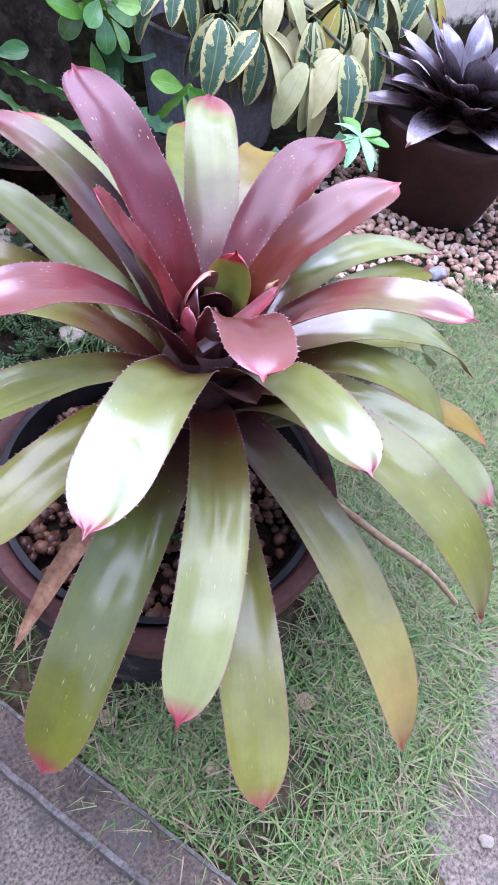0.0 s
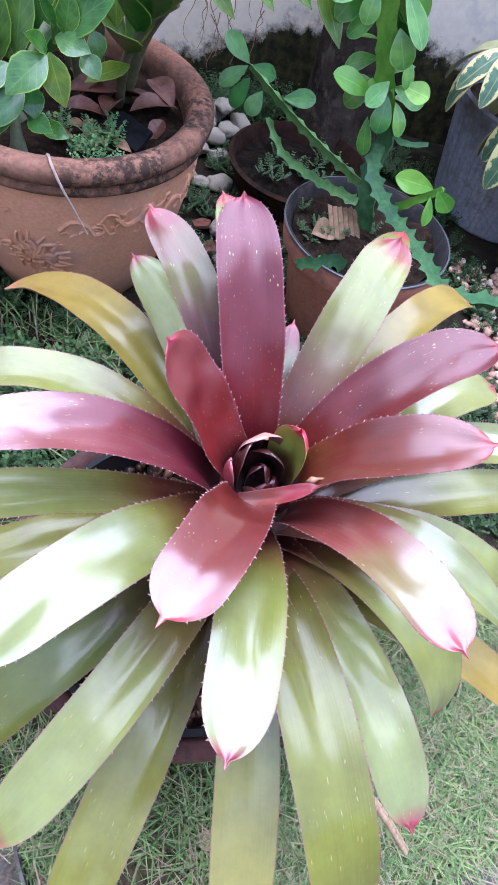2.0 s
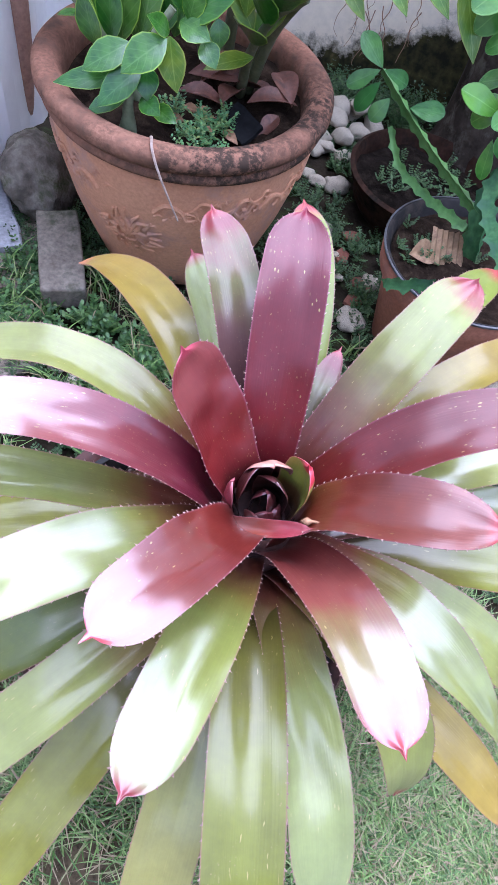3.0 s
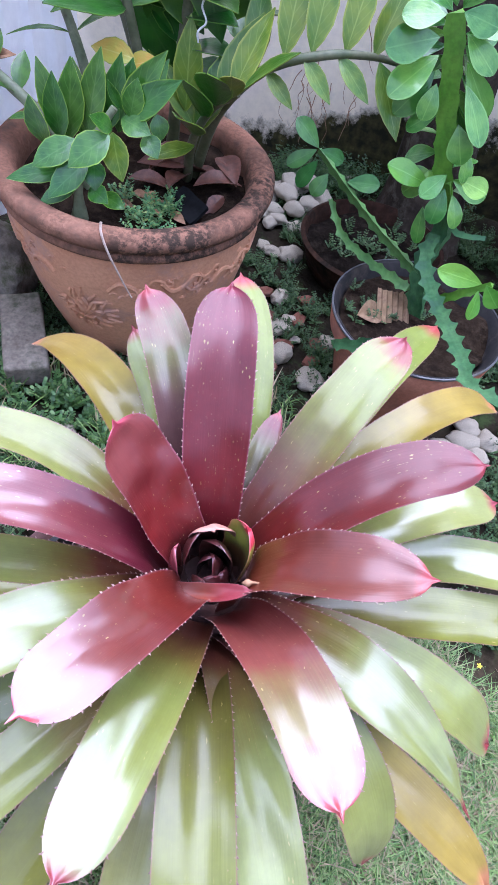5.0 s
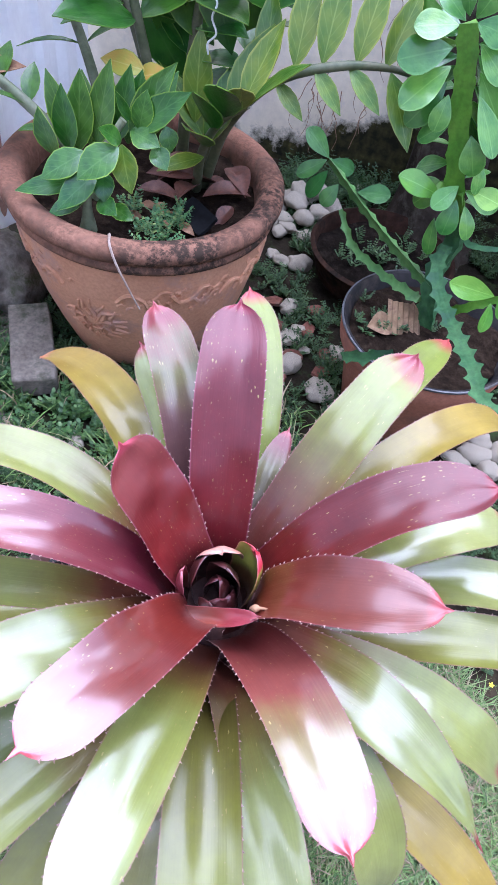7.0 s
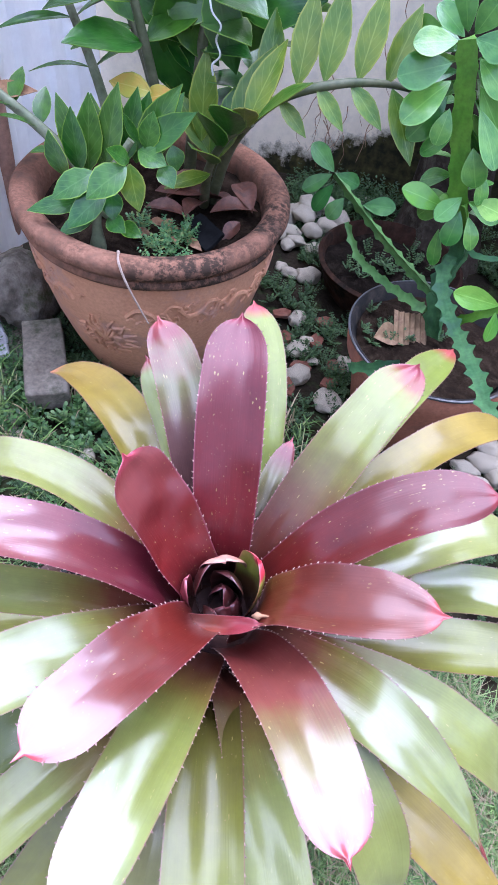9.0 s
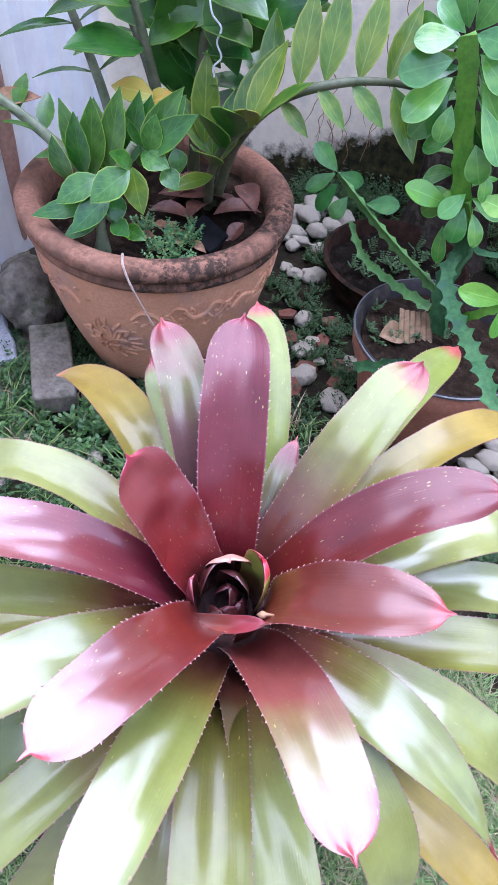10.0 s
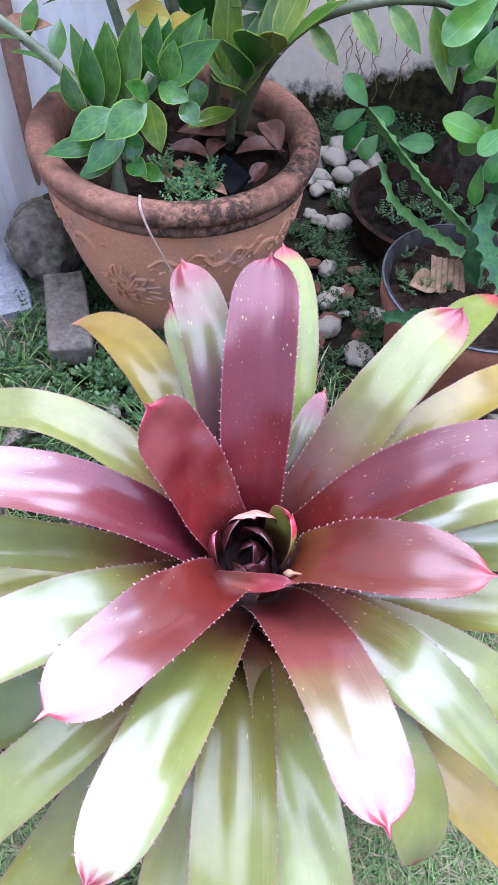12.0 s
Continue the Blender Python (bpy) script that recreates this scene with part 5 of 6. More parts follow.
PAD = [mesh_of("leaf", leaf_mesh(0.10, 0.052, 0.12, 0.14, 0.64, 0.4, 12, seed=i), M_PADDLE) for i in range(3)]
PADD = [mesh_of("leaf", leaf_mesh(0.098, 0.052, 0.12, 0.14, 0.64, 0.4, 12, seed=i + 21), M_PADDLE_SHADED) for i in range(2)]
PADW = [mesh_of("leaf", leaf_mesh(0.085, 0.024, 0.3, 0.42, 0.55, 0.3, 9, seed=i + 11), M_PADDLE_PALE) for i in range(2)]
PADN = [mesh_of("leaf", leaf_mesh(0.075, 0.034, 0.15, 0.1, 0.64, 0.4, 12, seed=i + 3), M_PADDLE_NEW) for i in range(2)]
rnd = random.Random(21)

low = ridged([(0.28, 0.69, 0.244), (0.269, 0.7, 0.288), (0.264, 0.73, 0.335), (0.277, 0.755, 0.381), (0.272, 0.76, 0.423)], 0.021, 0.022, M_SPURGE, 0.007, 0.034, seed=1, n=30)
# two thin stems reaching towards the wall
ridged([(0.262, 0.715, 0.308), (0.228, 0.75, 0.317), (0.176, 0.81, 0.325), (0.112, 0.88, 0.344), (0.029, 0.955, 0.382)], 0.010, 0.007, M_SPURGE_MID, 0.007, 0.036, 2, 0.6)
ridged([(0.247, 0.7, 0.29), (0.226, 0.72, 0.287), (0.179, 0.77, 0.278), (0.118, 0.83, 0.281), (0.09, 0.87, 0.302), (0.074, 0.89, 0.321)], 0.010, 0.006, M_SPURGE_MID, 0.007, 0.036, 3, 0.2)
# thick upright stem
main = ridged([(0.274, 0.76, 0.412), (0.24, 0.77, 0.485), (0.205, 0.78, 0.594), (0.188, 0.785, 0.653), (0.173, 0.79, 0.698)], 0.020, 0.019, M_SPURGE_NEW, 0.004, 0.04, 4, 0.4, n=70)
# base, tip and width of each leaf
STEM_LEAVES = ((0.155, 0.770, 0.697, 0.094, 0.750, 0.691, 0.046), (0.157, 0.770, 0.669, 0.084, 0.740, 0.650, 0.055), (0.164, 0.770, 0.646, 0.106, 0.730, 0.594, 0.055), (0.170, 0.790, 0.618, 0.127, 0.760, 0.557, 0.048), (0.174, 0.760, 0.613, 0.169, 0.740, 0.565, 0.035), (0.178, 0.770, 0.704, 0.228, 0.750, 0.701, 0.044), (0.193, 0.770, 0.681, 0.245, 0.740, 0.648, 0.038), (0.219, 0.770, 0.617, 0.270, 0.730, 0.551, 0.043), (0.229, 0.755, 0.565, 0.251, 0.730, 0.517, 0.044), (0.260, 0.760, 0.527, 0.271, 0.740, 0.485, 0.036))
TOP_LEAVES = ((0.165, 0.790, 0.698, 0.116, 0.790, 0.731, 0.039), (0.168, 0.790, 0.704, 0.145, 0.800, 0.755, 0.037), (0.178, 0.790, 0.703, 0.196, 0.790, 0.748, 0.041), (0.133, 0.830, 0.695, 0.101, 0.840, 0.680, 0.042), (0.210, 0.780, 0.643, 0.269, 0.770, 0.579, 0.039))
NODE_LEAVES = ((0.223, 0.760, 0.459, 0.139, 0.730, 0.493, 0.043), (0.241, 0.750, 0.488, 0.206, 0.720, 0.457, 0.036), (0.246, 0.745, 0.467, 0.240, 0.720, 0.414, 0.039), (0.224, 0.750, 0.425, 0.233, 0.730, 0.365, 0.028), (0.262, 0.745, 0.460, 0.286, 0.725, 0.412, 0.035), (0.264, 0.750, 0.485, 0.311, 0.730, 0.482, 0.039), (0.236, 0.770, 0.464, 0.207, 0.760, 0.469, 0.028))
TIP_LEAVES = ((0.027, 0.955, 0.385, -0.026, 0.960, 0.431, 0.043), (0.024, 0.950, 0.383, -0.029, 0.930, 0.350, 0.033), (0.031, 0.945, 0.365, 0.000, 0.920, 0.315, 0.038), (0.032, 0.950, 0.385, 0.082, 0.950, 0.371, 0.035), (0.096, 0.900, 0.358, 0.159, 0.890, 0.372, 0.039), (0.057, 0.920, 0.355, 0.033, 0.900, 0.315, 0.037))
SIDE_LEAVES = ((0.334, 0.610, 0.394, 0.245, 0.570, 0.428, 0.039), (0.335, 0.610, 0.380, 0.332, 0.580, 0.341, 0.035), (0.342, 0.610, 0.393, 0.371, 0.590, 0.369, 0.035))
for rows_of, metas in ((STEM_LEAVES, PAD), (TOP_LEAVES, PAD + PADN), (NODE_LEAVES, PADN + PAD), (TIP_LEAVES, PADD), (SIDE_LEAVES, PADN)):
    for k, (x0, y0, z0, x1, y1, z1, w) in enumerate(rows_of):
        put_between(metas[k % len(metas)], spurge, (x0, y0, z0), (x1, y1, z1), w * 0.95, (rnd.uniform(-0.7, 0.7), -0.8, rnd.uniform(0.3, 0.9)))
# small half-hidden leaves along the upright stem
for k in range(26):
    i = int(10 + 56 * k / 25)
    sd = -1 if k % 2 else 1
    v = Vector((sd * rnd.uniform(0.4, 1.0), rnd.uniform(-0.2, 0.7), rnd.uniform(-0.9, 0.1)))
    put_leaf(rnd.choice(PAD), spurge, main[i] + Vector((sd * 0.014, 0.008, 0)), v, (rnd.uniform(-0.7, 0.7), -0.6, rnd.uniform(0.3, 1.0)), rnd.uniform(0.42, 0.78))
# leaf stalks up to the node, and a thin curved stem
ridged([(0.272, 0.76, 0.423), (0.262, 0.757, 0.45), (0.25, 0.75, 0.475)], 0.009, 0.007, M_SPURGE_NEW, 0.001, 0.02, 8, n=12)
ridged([(0.272, 0.76, 0.423), (0.291, 0.75, 0.397), (0.31, 0.74, 0.394), (0.345, 0.73, 0.404)], 0.007, 0.005, M_SPURGE, 0.002, 0.03, 9, n=24)
# toothed stem reaching forwards over the rim, with a leafy end
fw = ridged([(0.266, 0.75, 0.377), (0.257, 0.71, 0.348), (0.275, 0.64, 0.331), (0.297, 0.55, 0.336), (0.313, 0.47, 0.347), (0.326, 0.39, 0.359), (0.404, 0.345, 0.39), (0.483, 0.3, 0.421)], 0.0135, 0.010, M_SPURGE, 0.011, 0.036, 5, 1.0, n=110)
for k in range(10):
    a = 2 * math.pi * k / 10
    v = Vector((math.cos(a) * 0.9, math.sin(a) * 0.9, rnd.uniform(-0.35, 0.35)))
    put_leaf(rnd.choice(PADW + PADW + PADN), spurge, fw[-1] + Vector((0, 0, 0.004)), v, (0, -0.2, 1), rnd.uniform(0.55, 0.85))
# leafy side shoot
ridged([(0.288, 0.66, 0.305), (0.318, 0.63, 0.354), (0.351, 0.61, 0.397)], 0.010, 0.007, M_SPURGE_NEW, 0.003, 0.03, 6, n=24)
# short toothed stem over the rim towards the urn
ridged([(0.227, 0.6, 0.218), (0.193, 0.58, 0.247), (0.157, 0.56, 0.251), (0.123, 0.545, 0.258)], 0.015, 0.011, M_SPURGE, 0.008, 0.035, 7, 0.3, n=40)

bm = bmesh.new()
for i in range(12):
    x = -0.03 + 0.06 * i / 12
    z = 0.004 * (i % 2)
    a = [bm.verts.new((x, y, z)) for y in (-0.028, 0.03)]
    c = [bm.verts.new((x + 0.005, y, 0.004 - z)) for y in (-0.03, 0.027)]
    bm.faces.new((a[0], c[0], c[1], a[1]))
bmesh.ops.remove_doubles(bm, verts=bm.verts, dist=0.0042)
bmesh.ops.solidify(bm, geom=bm.faces[:], thickness=0.002)
card = part("cardboard_scrap", bm, M_CARD, smooth=False)
card.matrix_world = pose(0.232, 0.69, 0.248, 30, 8, 14) @ Matrix.Scale(1.15, 4)
tagged(card, "torn piece of tan corrugated cardboard on the soil", "cardboard")
fallen("fallen_leaf", (0.165, 0.655, 0.24), 20, 0.06, 0.05, M_CARD, "crumpled tan leaf lying on the pot's soil", 0.3)

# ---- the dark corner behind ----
# pot and soil colours hold the shade that falls in this corner
dark = thing("dark_pot", "brown weathered clay pot behind the spurge, darkened for the shade", "pot", (0.22, 1.13, 0))
part("body", lathe([(0.0, 0.0), (0.14, 0.0), (0.17, 0.06), (0.182, 0.085), (0.188, 0.1), (0.178, 0.105), (0.17, 0.09), (0.16, 0.03), (0.0, 0.02)], 64), M_CLAY_SHADED, dark)
part("soil", disc(0.168, 0.066, rough=0.022, seed=8), M_SOIL_SHADED, dark)

tree = thing("tree", "old tree trunk with rough flaking bark", "tree", (0.36, 1.38, 0))
bm = bmesh.new()
N1, N2 = 40, 28
rings = []
for i in range(N1 + 1):
    z = -0.05 + 2.6 * i / N1
    ring = []
    for k in range(N2):
        a = 2 * math.pi * k / N2
        r = (0.085 + 0.06 * math.exp(-z * 7)) * (1 + 0.16 * noise.noise((math.cos(a) * 2.2, math.sin(a) * 2.2, z * 3)) + 0.08 * noise.noise((math.cos(a) * 6, math.sin(a) * 6, z * 5)))
        ring.append(bm.verts.new((r * math.cos(a) - 0.06 * z, r * math.sin(a) + 0.03 * z, z)))
    rings.append(ring)
for p, q in zip(rings, rings[1:]):
    for k in range(N2):
        j = (k + 1) % N2
        bm.faces.new((p[k], p[j], q[j], q[k]))
bm.faces.new(rings[-1])
part("trunk", bm, M_BARK, tree)
# unseen limbs and crown, added above the trunk, set back from the brightest sky
for tip, r in (((-0.2, 2.4, 3.2), 0.04), ((0.35, 2.6, 3.4), 0.045), ((0.6, 2.4, 3.2), 0.035), ((0.1, 2.8, 3.5), 0.03)):
    t0 = Vector((-0.145, 0.075, 2.45))
    pts = smooth_path([t0, t0.lerp(Vector(tip), 0.5) + Vector((0, 0, 0.12)), tip], 16)
    part("added_limb", tube(pts, [r - 0.7 * r * i / 15 for i in range(16)], 10), M_BARK, tree)
rc = random.Random(71)
verts, faces = [], []
while len(faces) < 4200:
    d = Vector((rc.uniform(-1, 1), rc.uniform(-1, 1), rc.uniform(-1, 1)))
    if d.length > 1 or noise.noise(d * 2.6) < -0.12:
        continue
    c = Vector((0.2 + d.x * 0.62, 2.6 + d.y * 0.45, 3.4 + d.z * 0.4))
    ax = Vector((rc.uniform(-1, 1), rc.uniform(-1, 1), rc.uniform(-0.8, 0.3))).normalized()
    wd = ax.cross(Vector((rc.uniform(-0.5, 0.5), rc.uniform(-0.5, 0.5), 1))).normalized()
    ln = rc.uniform(0.07, 0.13)
    o = len(verts)
    verts += [tuple(c), tuple(c + ax * ln * 0.5 + wd * ln * 0.24), tuple(c + ax * ln), tuple(c + ax * ln * 0.5 - wd * ln * 0.24)]
    faces.append((o, o + 1, o + 2, o + 3))
me = bpy.data.meshes.new("added_crown")
me.from_pydata(verts, [], faces)
me.materials.append(M_WEED)
added_crown = new("added_crown", me)
added_crown.parent = tree
wire = smooth_path([(0.20, 1.30, 0.70), (0.24, 1.27, 0.66), (0.32, 1.255, 0.665), (0.40, 1.28, 0.69), (0.44, 1.36, 0.7)], 30)
tagged(part("wire", tube(wire, 0.002, 6), M_WIRE), "loop of thin grey wire round the tree trunk", "wire")

# ---- grey ribbed planter with a variegated shrub ----
rib = thing("ribbed_planter", "grey plastic planter with vertical ribs", "pot", (0.83, 1.22, 0))
part("body", lathe([(0.0, 0.0), (0.17, 0.0), (0.18, 0.01), (0.225, 0.27), (0.24, 0.275), (0.245, 0.305), (0.235, 0.31), (0.222, 0.3), (0.21, 0.2), (0.0, 0.19)], 240, wobble=lambda a, z: 1 + (0.018 * (1 if (a * 36 / 6.2832) % 1 < 0.5 else 0) if 0.005 < z < 0.272 else 0)), M_RIBBED, rib, smooth=False)
part("soil", disc(0.215, 0.25, rough=0.02, seed=12), M_SOIL, rib)
shrub = thing("umbrella_shrub", "variegated umbrella shrub with drooping cream-edged leaves", "plant", (0.83, 1.22, 0.25))
VAR = [mesh_of("leaflet", leaf_mesh(0.15, 0.062, 0.25, 0.4, 0.5, 0.4, 12, seed=i), M_VARIEGATED) for i in range(2)]
CRM = [mesh_of("leaflet", leaf_mesh(0.15, 0.058, 0.3, 0.45, 0.5, 0.4, 12, seed=i + 4), M_CREAM) for i in range(2)]
LIM = [mesh_of("leaflet", leaf_mesh(0.15, 0.05, 0.3, 0.25, 0.5, 0.8, seed=7), M_ZZ_YELLOW)]
rnd = random.Random(31)
S0 = Vector((0.83, 1.22, 0.25))
for hx, hy, hz, kinds in ((0.66, 0.98, 0.40, 0), (0.74, 0.92, 0.38, 1), (0.80, 0.98, 0.47, 1), (0.87, 0.90, 0.42, 0), (0.96, 0.90, 0.45, 2), (0.90, 1.02, 0.55, 1), (1.04, 0.98, 0.52, 2), (0.70, 1.08, 0.52, 0), (0.80, 1.15, 0.62, 1), (1.0, 1.12, 0.62, 0), (0.6, 1.1, 0.45, 1), (1.12, 0.95, 0.46, 1), (0.84, 0.84, 0.34, 1), (0.93, 0.82, 0.36, 1), (1.03, 0.86, 0.40, 1), (1.24, 1.08, 0.5, 0), (1.38, 1.0, 0.46, 2), (1.5, 1.15, 0.52, 0), (1.3, 1.2, 0.6, 0)):
    hub = Vector((hx, hy, hz))
    base = S0 + Vector((rnd.uniform(-0.08, 0.08), rnd.uniform(-0.08, 0.08), 0))
    pts = smooth_path([base - S0, (base.lerp(hub, 0.5) + Vector((0, 0, 0.1))) - S0, hub - S0], 14)
    part("stalk", tube(pts, [0.008 - 0.004 * i / 13 for i in range(14)], 8), M_STALK_DARK, shrub)
    for k in range(9):
        a = 2 * math.pi * k / 9 + rnd.uniform(-0.2, 0.2)
        v = Vector((math.cos(a), math.sin(a), rnd.uniform(-1.9, -0.45)))
        metas = (VAR + CRM, CRM + CRM + VAR, VAR + LIM + CRM)[kinds]
        put_leaf(rnd.choice(metas), shrub, hub + v * 0.015, v, (0, -0.3, 1), rnd.uniform(0.8, 1.15), "leaflet")

# ---- second bromeliad ----
pot3 = thing("dark_flowerpot", "dark reddish clay pot under a purple bromeliad", "pot", (1.22, 0.62, 0))
part("body", lathe([(0.0, 0.0), (0.14, 0.0), (0.155, 0.01), (0.205, 0.2), (0.22, 0.21), (0.225, 0.245), (0.212, 0.25), (0.2, 0.235), (0.0, 0.21)], 64), M_POT_DARK, pot3)
part("soil", disc(0.2, 0.228, rough=0.015), M_SOIL, pot3)
# pale outer stops paint the sky's silvery highlight on the dark leaves
M_BRONZE_SHEEN = blade_material("leaf_bronze_sheen", [(0.0, (0.05, 0.01, 0.008)), (0.35, (0.03, 0.012, 0.012)), (0.6, (0.1, 0.075, 0.085)), (0.95, (0.42, 0.38, 0.42))], (0.12, 0.02, 0.03), 0.95, 0.26)
B3 = Vector((1.22, 0.62, 0.225))
brom2 = thing("bromeliad", "small dark purple bromeliad, glossy, with silver highlights coloured into its leaf ends", "plant", tuple(B3))
rnd = random.Random(41)
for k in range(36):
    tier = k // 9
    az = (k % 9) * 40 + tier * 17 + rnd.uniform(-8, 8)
    part("leaf", strap(az, rnd.uniform(-12, 12), (16, 28, 42, 58)[tier] + rnd.uniform(-6, 6), (-12, 2, 16, 34)[tier] + rnd.uniform(-10, 10), (0.29, 0.28, 0.26, 0.22)[tier] * rnd.uniform(0.9, 1.1), (0.085, 0.085, 0.08, 0.07)[tier], (0.02, 0.03, 0.04, 0.05)[tier], seed=200 + k, channel=0.6, blunt=0.6, point=1.8, hook=0.012), [M_BRONZE_SHEEN, M_SPINE], brom2)

# ---- stones, block and slab ----
rnd = random.Random(51)
STONE = []
for i in range(5):
    bm = bmesh.new()
    bmesh.ops.create_icosphere(bm, subdivisions=3, radius=1)
    for v in bm.verts:
        v.co *= 1 + 0.42 * noise.noise(v.co * 1.2 + Vector((i * 9, 0, 0))) + 0.10 * noise.noise(v.co * 3.5 + Vector((i * 9, 0, 0)))
    STONE.append(mesh_of("pebble", bm, M_STONE_WHITE))
GREY = []
for i in range(2):
    me = STONE[i].copy()
    me.materials[0] = M_STONE_GREY
    GREY.append(me)


def pebble(x, y, z, r, me, label, group):
    ob = new("pebble", me)
    ob.matrix_world = pose(x, y, z, rnd.uniform(-15, 15), rnd.uniform(-15, 15), rnd.uniform(0, 360)) @ Matrix.Diagonal((r * rnd.uniform(1.0, 1.35), r * rnd.uniform(0.75, 1.0), r * rnd.uniform(0.55, 0.75), 1))
    return tagged(ob, label, "pebble", group)


for x, y, z, r in ((-0.049, 1.395, 0.03, 0.03), (0.007, 1.43, 0.035, 0.036), (-0.053, 1.30, 0.02, 0.026), (0.004, 1.31, 0.03, 0.03), (0.041, 1.35, 0.03, 0.034), (0.08, 1.39, 0.03, 0.03), (-0.022, 1.35, 0.05, 0.026), (-0.05, 1.245, 0.015, 0.022), (-0.02, 1.39, 0.06, 0.024), (0.03, 1.40, 0.07, 0.028), (-0.08, 1.35, 0.03, 0.03), (-0.03, 1.26, 0.02, 0.022), (0.02, 1.25, 0.015, 0.02), (-0.09, 1.28, 0.02, 0.026)):
    pebble(x, y, z, r, rnd.choice(STONE), "white river pebble heaped between the pots", "white pebbles")
for x, y, r in ((0.145, 1.545, 0.034), (-0.028, 1.117, 0.024), (0.022, 1.119, 0.034), (0.017, 0.939, 0.026), (0.031, 0.827, 0.03), (0.05, 0.865, 0.018), (0.042, 0.743, 0.036), (0.12, 0.682, 0.036), (0.045, 0.488, 0.032), (0.148, 0.81, 0.024), (-0.054, 1.135, 0.02), (0.075, 0.80, 0.016), (0.30, 0.49, 0.035), (0.345, 0.50, 0.03), (0.325, 0.43, 0.032), (0.37, 0.455, 0.035), (0.40, 0.50, 0.03), (0.42, 0.43, 0.026), (0.355, 0.39, 0.03), (0.28, 0.44, 0.028), (0.45, 0.47, 0.03), (0.425, 0.575, 0.03), (0.465, 0.60, 0.034), (0.495, 0.57, 0.028), (0.48, 0.645, 0.03), (0.52, 0.615, 0.03), (0.455, 0.54, 0.026), (-0.455, 0.385, 0.016), (-0.40, 0.37, 0.022), (-0.36, 0.33, 0.024), (-0.47, 0.42, 0.014), (-0.33, 0.41, 0.018)):
    pebble(x, y, 0.010 + r * 0.15, r * 0.85, rnd.choice(STONE), "white river pebble lying in the weeds", "white pebbles")
for x, y, r in ((0.88, 0.28, 0.03), (0.84, 0.225, 0.032), (0.95, 0.33, 0.024), (0.79, 0.30, 0.02), (0.45, -0.39, 0.012)):
    pebble(x, y, 0.01 + r * 0.3, r, rnd.choice(GREY), "smooth grey pebble at the edge of the gravel", "grey pebbles")
pebble(0.093, -0.554, 0.011, 0.0075, STONE[0], "small white pebble on the concrete", "white pebbles")


def in_gravel(rnd):
    while True:
        x, y = rnd.uniform(0.62, 1.5), rnd.uniform(0.1, 0.95)
        if (x - 0.62) * 0.4 + (y - 0.35) > -0.05 + 0.06 * noise.noise((x * 8, y * 8, 0)):
            return (x, y, rnd.uniform(0.0, 0.012))


gr = new("gravel", stones(2200, 0.0115, in_gravel, 9))
gr.data.materials.append(M_GRAVEL)
tagged(gr, "loose light brown gravel round the potted plants", "gravel", kind="stuff")

bm = bmesh.new()
box(bm, (-0.042, -0.105, 0), (0.042, 0.105, 0.055))
bmesh.ops.bevel(bm, geom=bm.edges[:], offset=0.008, segments=3, profile=0.6, affect="EDGES")
bmesh.ops.subdivide_edges(bm, edges=bm.edges[:], cuts=3, use_grid_fill=True)
for v in bm.verts:
    v.co += 0.004 * Vector((noise.noise(v.co * 25), noise.noise(v.co * 25 + Vector((5, 0, 0))), noise.noise(v.co * 25 + Vector((0, 9, 0)))))
blk = part("block", bm, M_BLOCK)
blk.matrix_world = pose(-0.487, 0.60, 0.012, 5, 0, 25)
tagged(blk, "weathered grey concrete block lying against the urn", "block")

bm = bmesh.new()
bmesh.ops.create_icosphere(bm, subdivisions=4, radius=1)
for v in bm.verts:
    v.co *= 1 + 0.3 * noise.noise(v.co * 1.2) + 0.12 * noise.noise(v.co * 4) + 0.04 * noise.noise(v.co * 12)
    v.co = Vector((v.co.x * 0.075, v.co.y * 0.095, v.co.z * 0.085))
rock = part("rock", bm, M_ROCK)
rock.matrix_world = pose(-0.605, 0.775, 0.065, 0, 0, 20)
tagged(rock, "dark pitted mossy rock beside the urn", "rock")
slab("flagstone", [(-0.63, 0.70), (-0.575, 0.61), (-0.66, 0.55), (-0.82, 0.66), (-0.8, 0.80), (-0.68, 0.78)], 0.014, 0.032, M_STONE_GREY, "cracked pale grey flagstone on the ground", "stone", kind="", rag=0.012)

bm = bmesh.new()
tube(smooth_path([(-0.742, 1.0, 0.0), (-0.718, 1.0, 0.2), (-0.71, 1.0, 0.5), (-0.712, 1.0, 1.1), (-0.715, 1.0, 1.9)], 24), 0.022, 20, bm)
tagged(part("downpipe", bm, M_PIPE), "pinkish-brown plastic downpipe on the fence", "pipe")

# terracotta shards among the pebbles, a scrap of black plastic, dry roots on the wall
SHARD = []
for i in range(3):
    bm = bmesh.new()
    r9 = random.Random(90 + i)
    ring = [(0.03 * r9.uniform(0.7, 1.2) * math.cos(a), 0.022 * r9.uniform(0.7, 1.2) * math.sin(a)) for a in (0.2, 1.3, 2.4, 3.6, 5.0)]
    low = [bm.verts.new((x, y, 3 * x * x)) for x, y in ring]
    top = [bm.verts.new((x * 0.97, y * 0.97, 0.007 + 3 * x * x)) for x, y in ring]
    bm.faces.new(low[::-1])
    bm.faces.new(top)
    for k in range(5):
        bm.faces.new((low[k], low[(k + 1) % 5], top[(k + 1) % 5], top[k]))
    SHARD.append(mesh_of("shard", bm, M_SHARD))
    SHARD[-1].polygons.foreach_set("use_smooth", [False] * len(SHARD[-1].polygons))
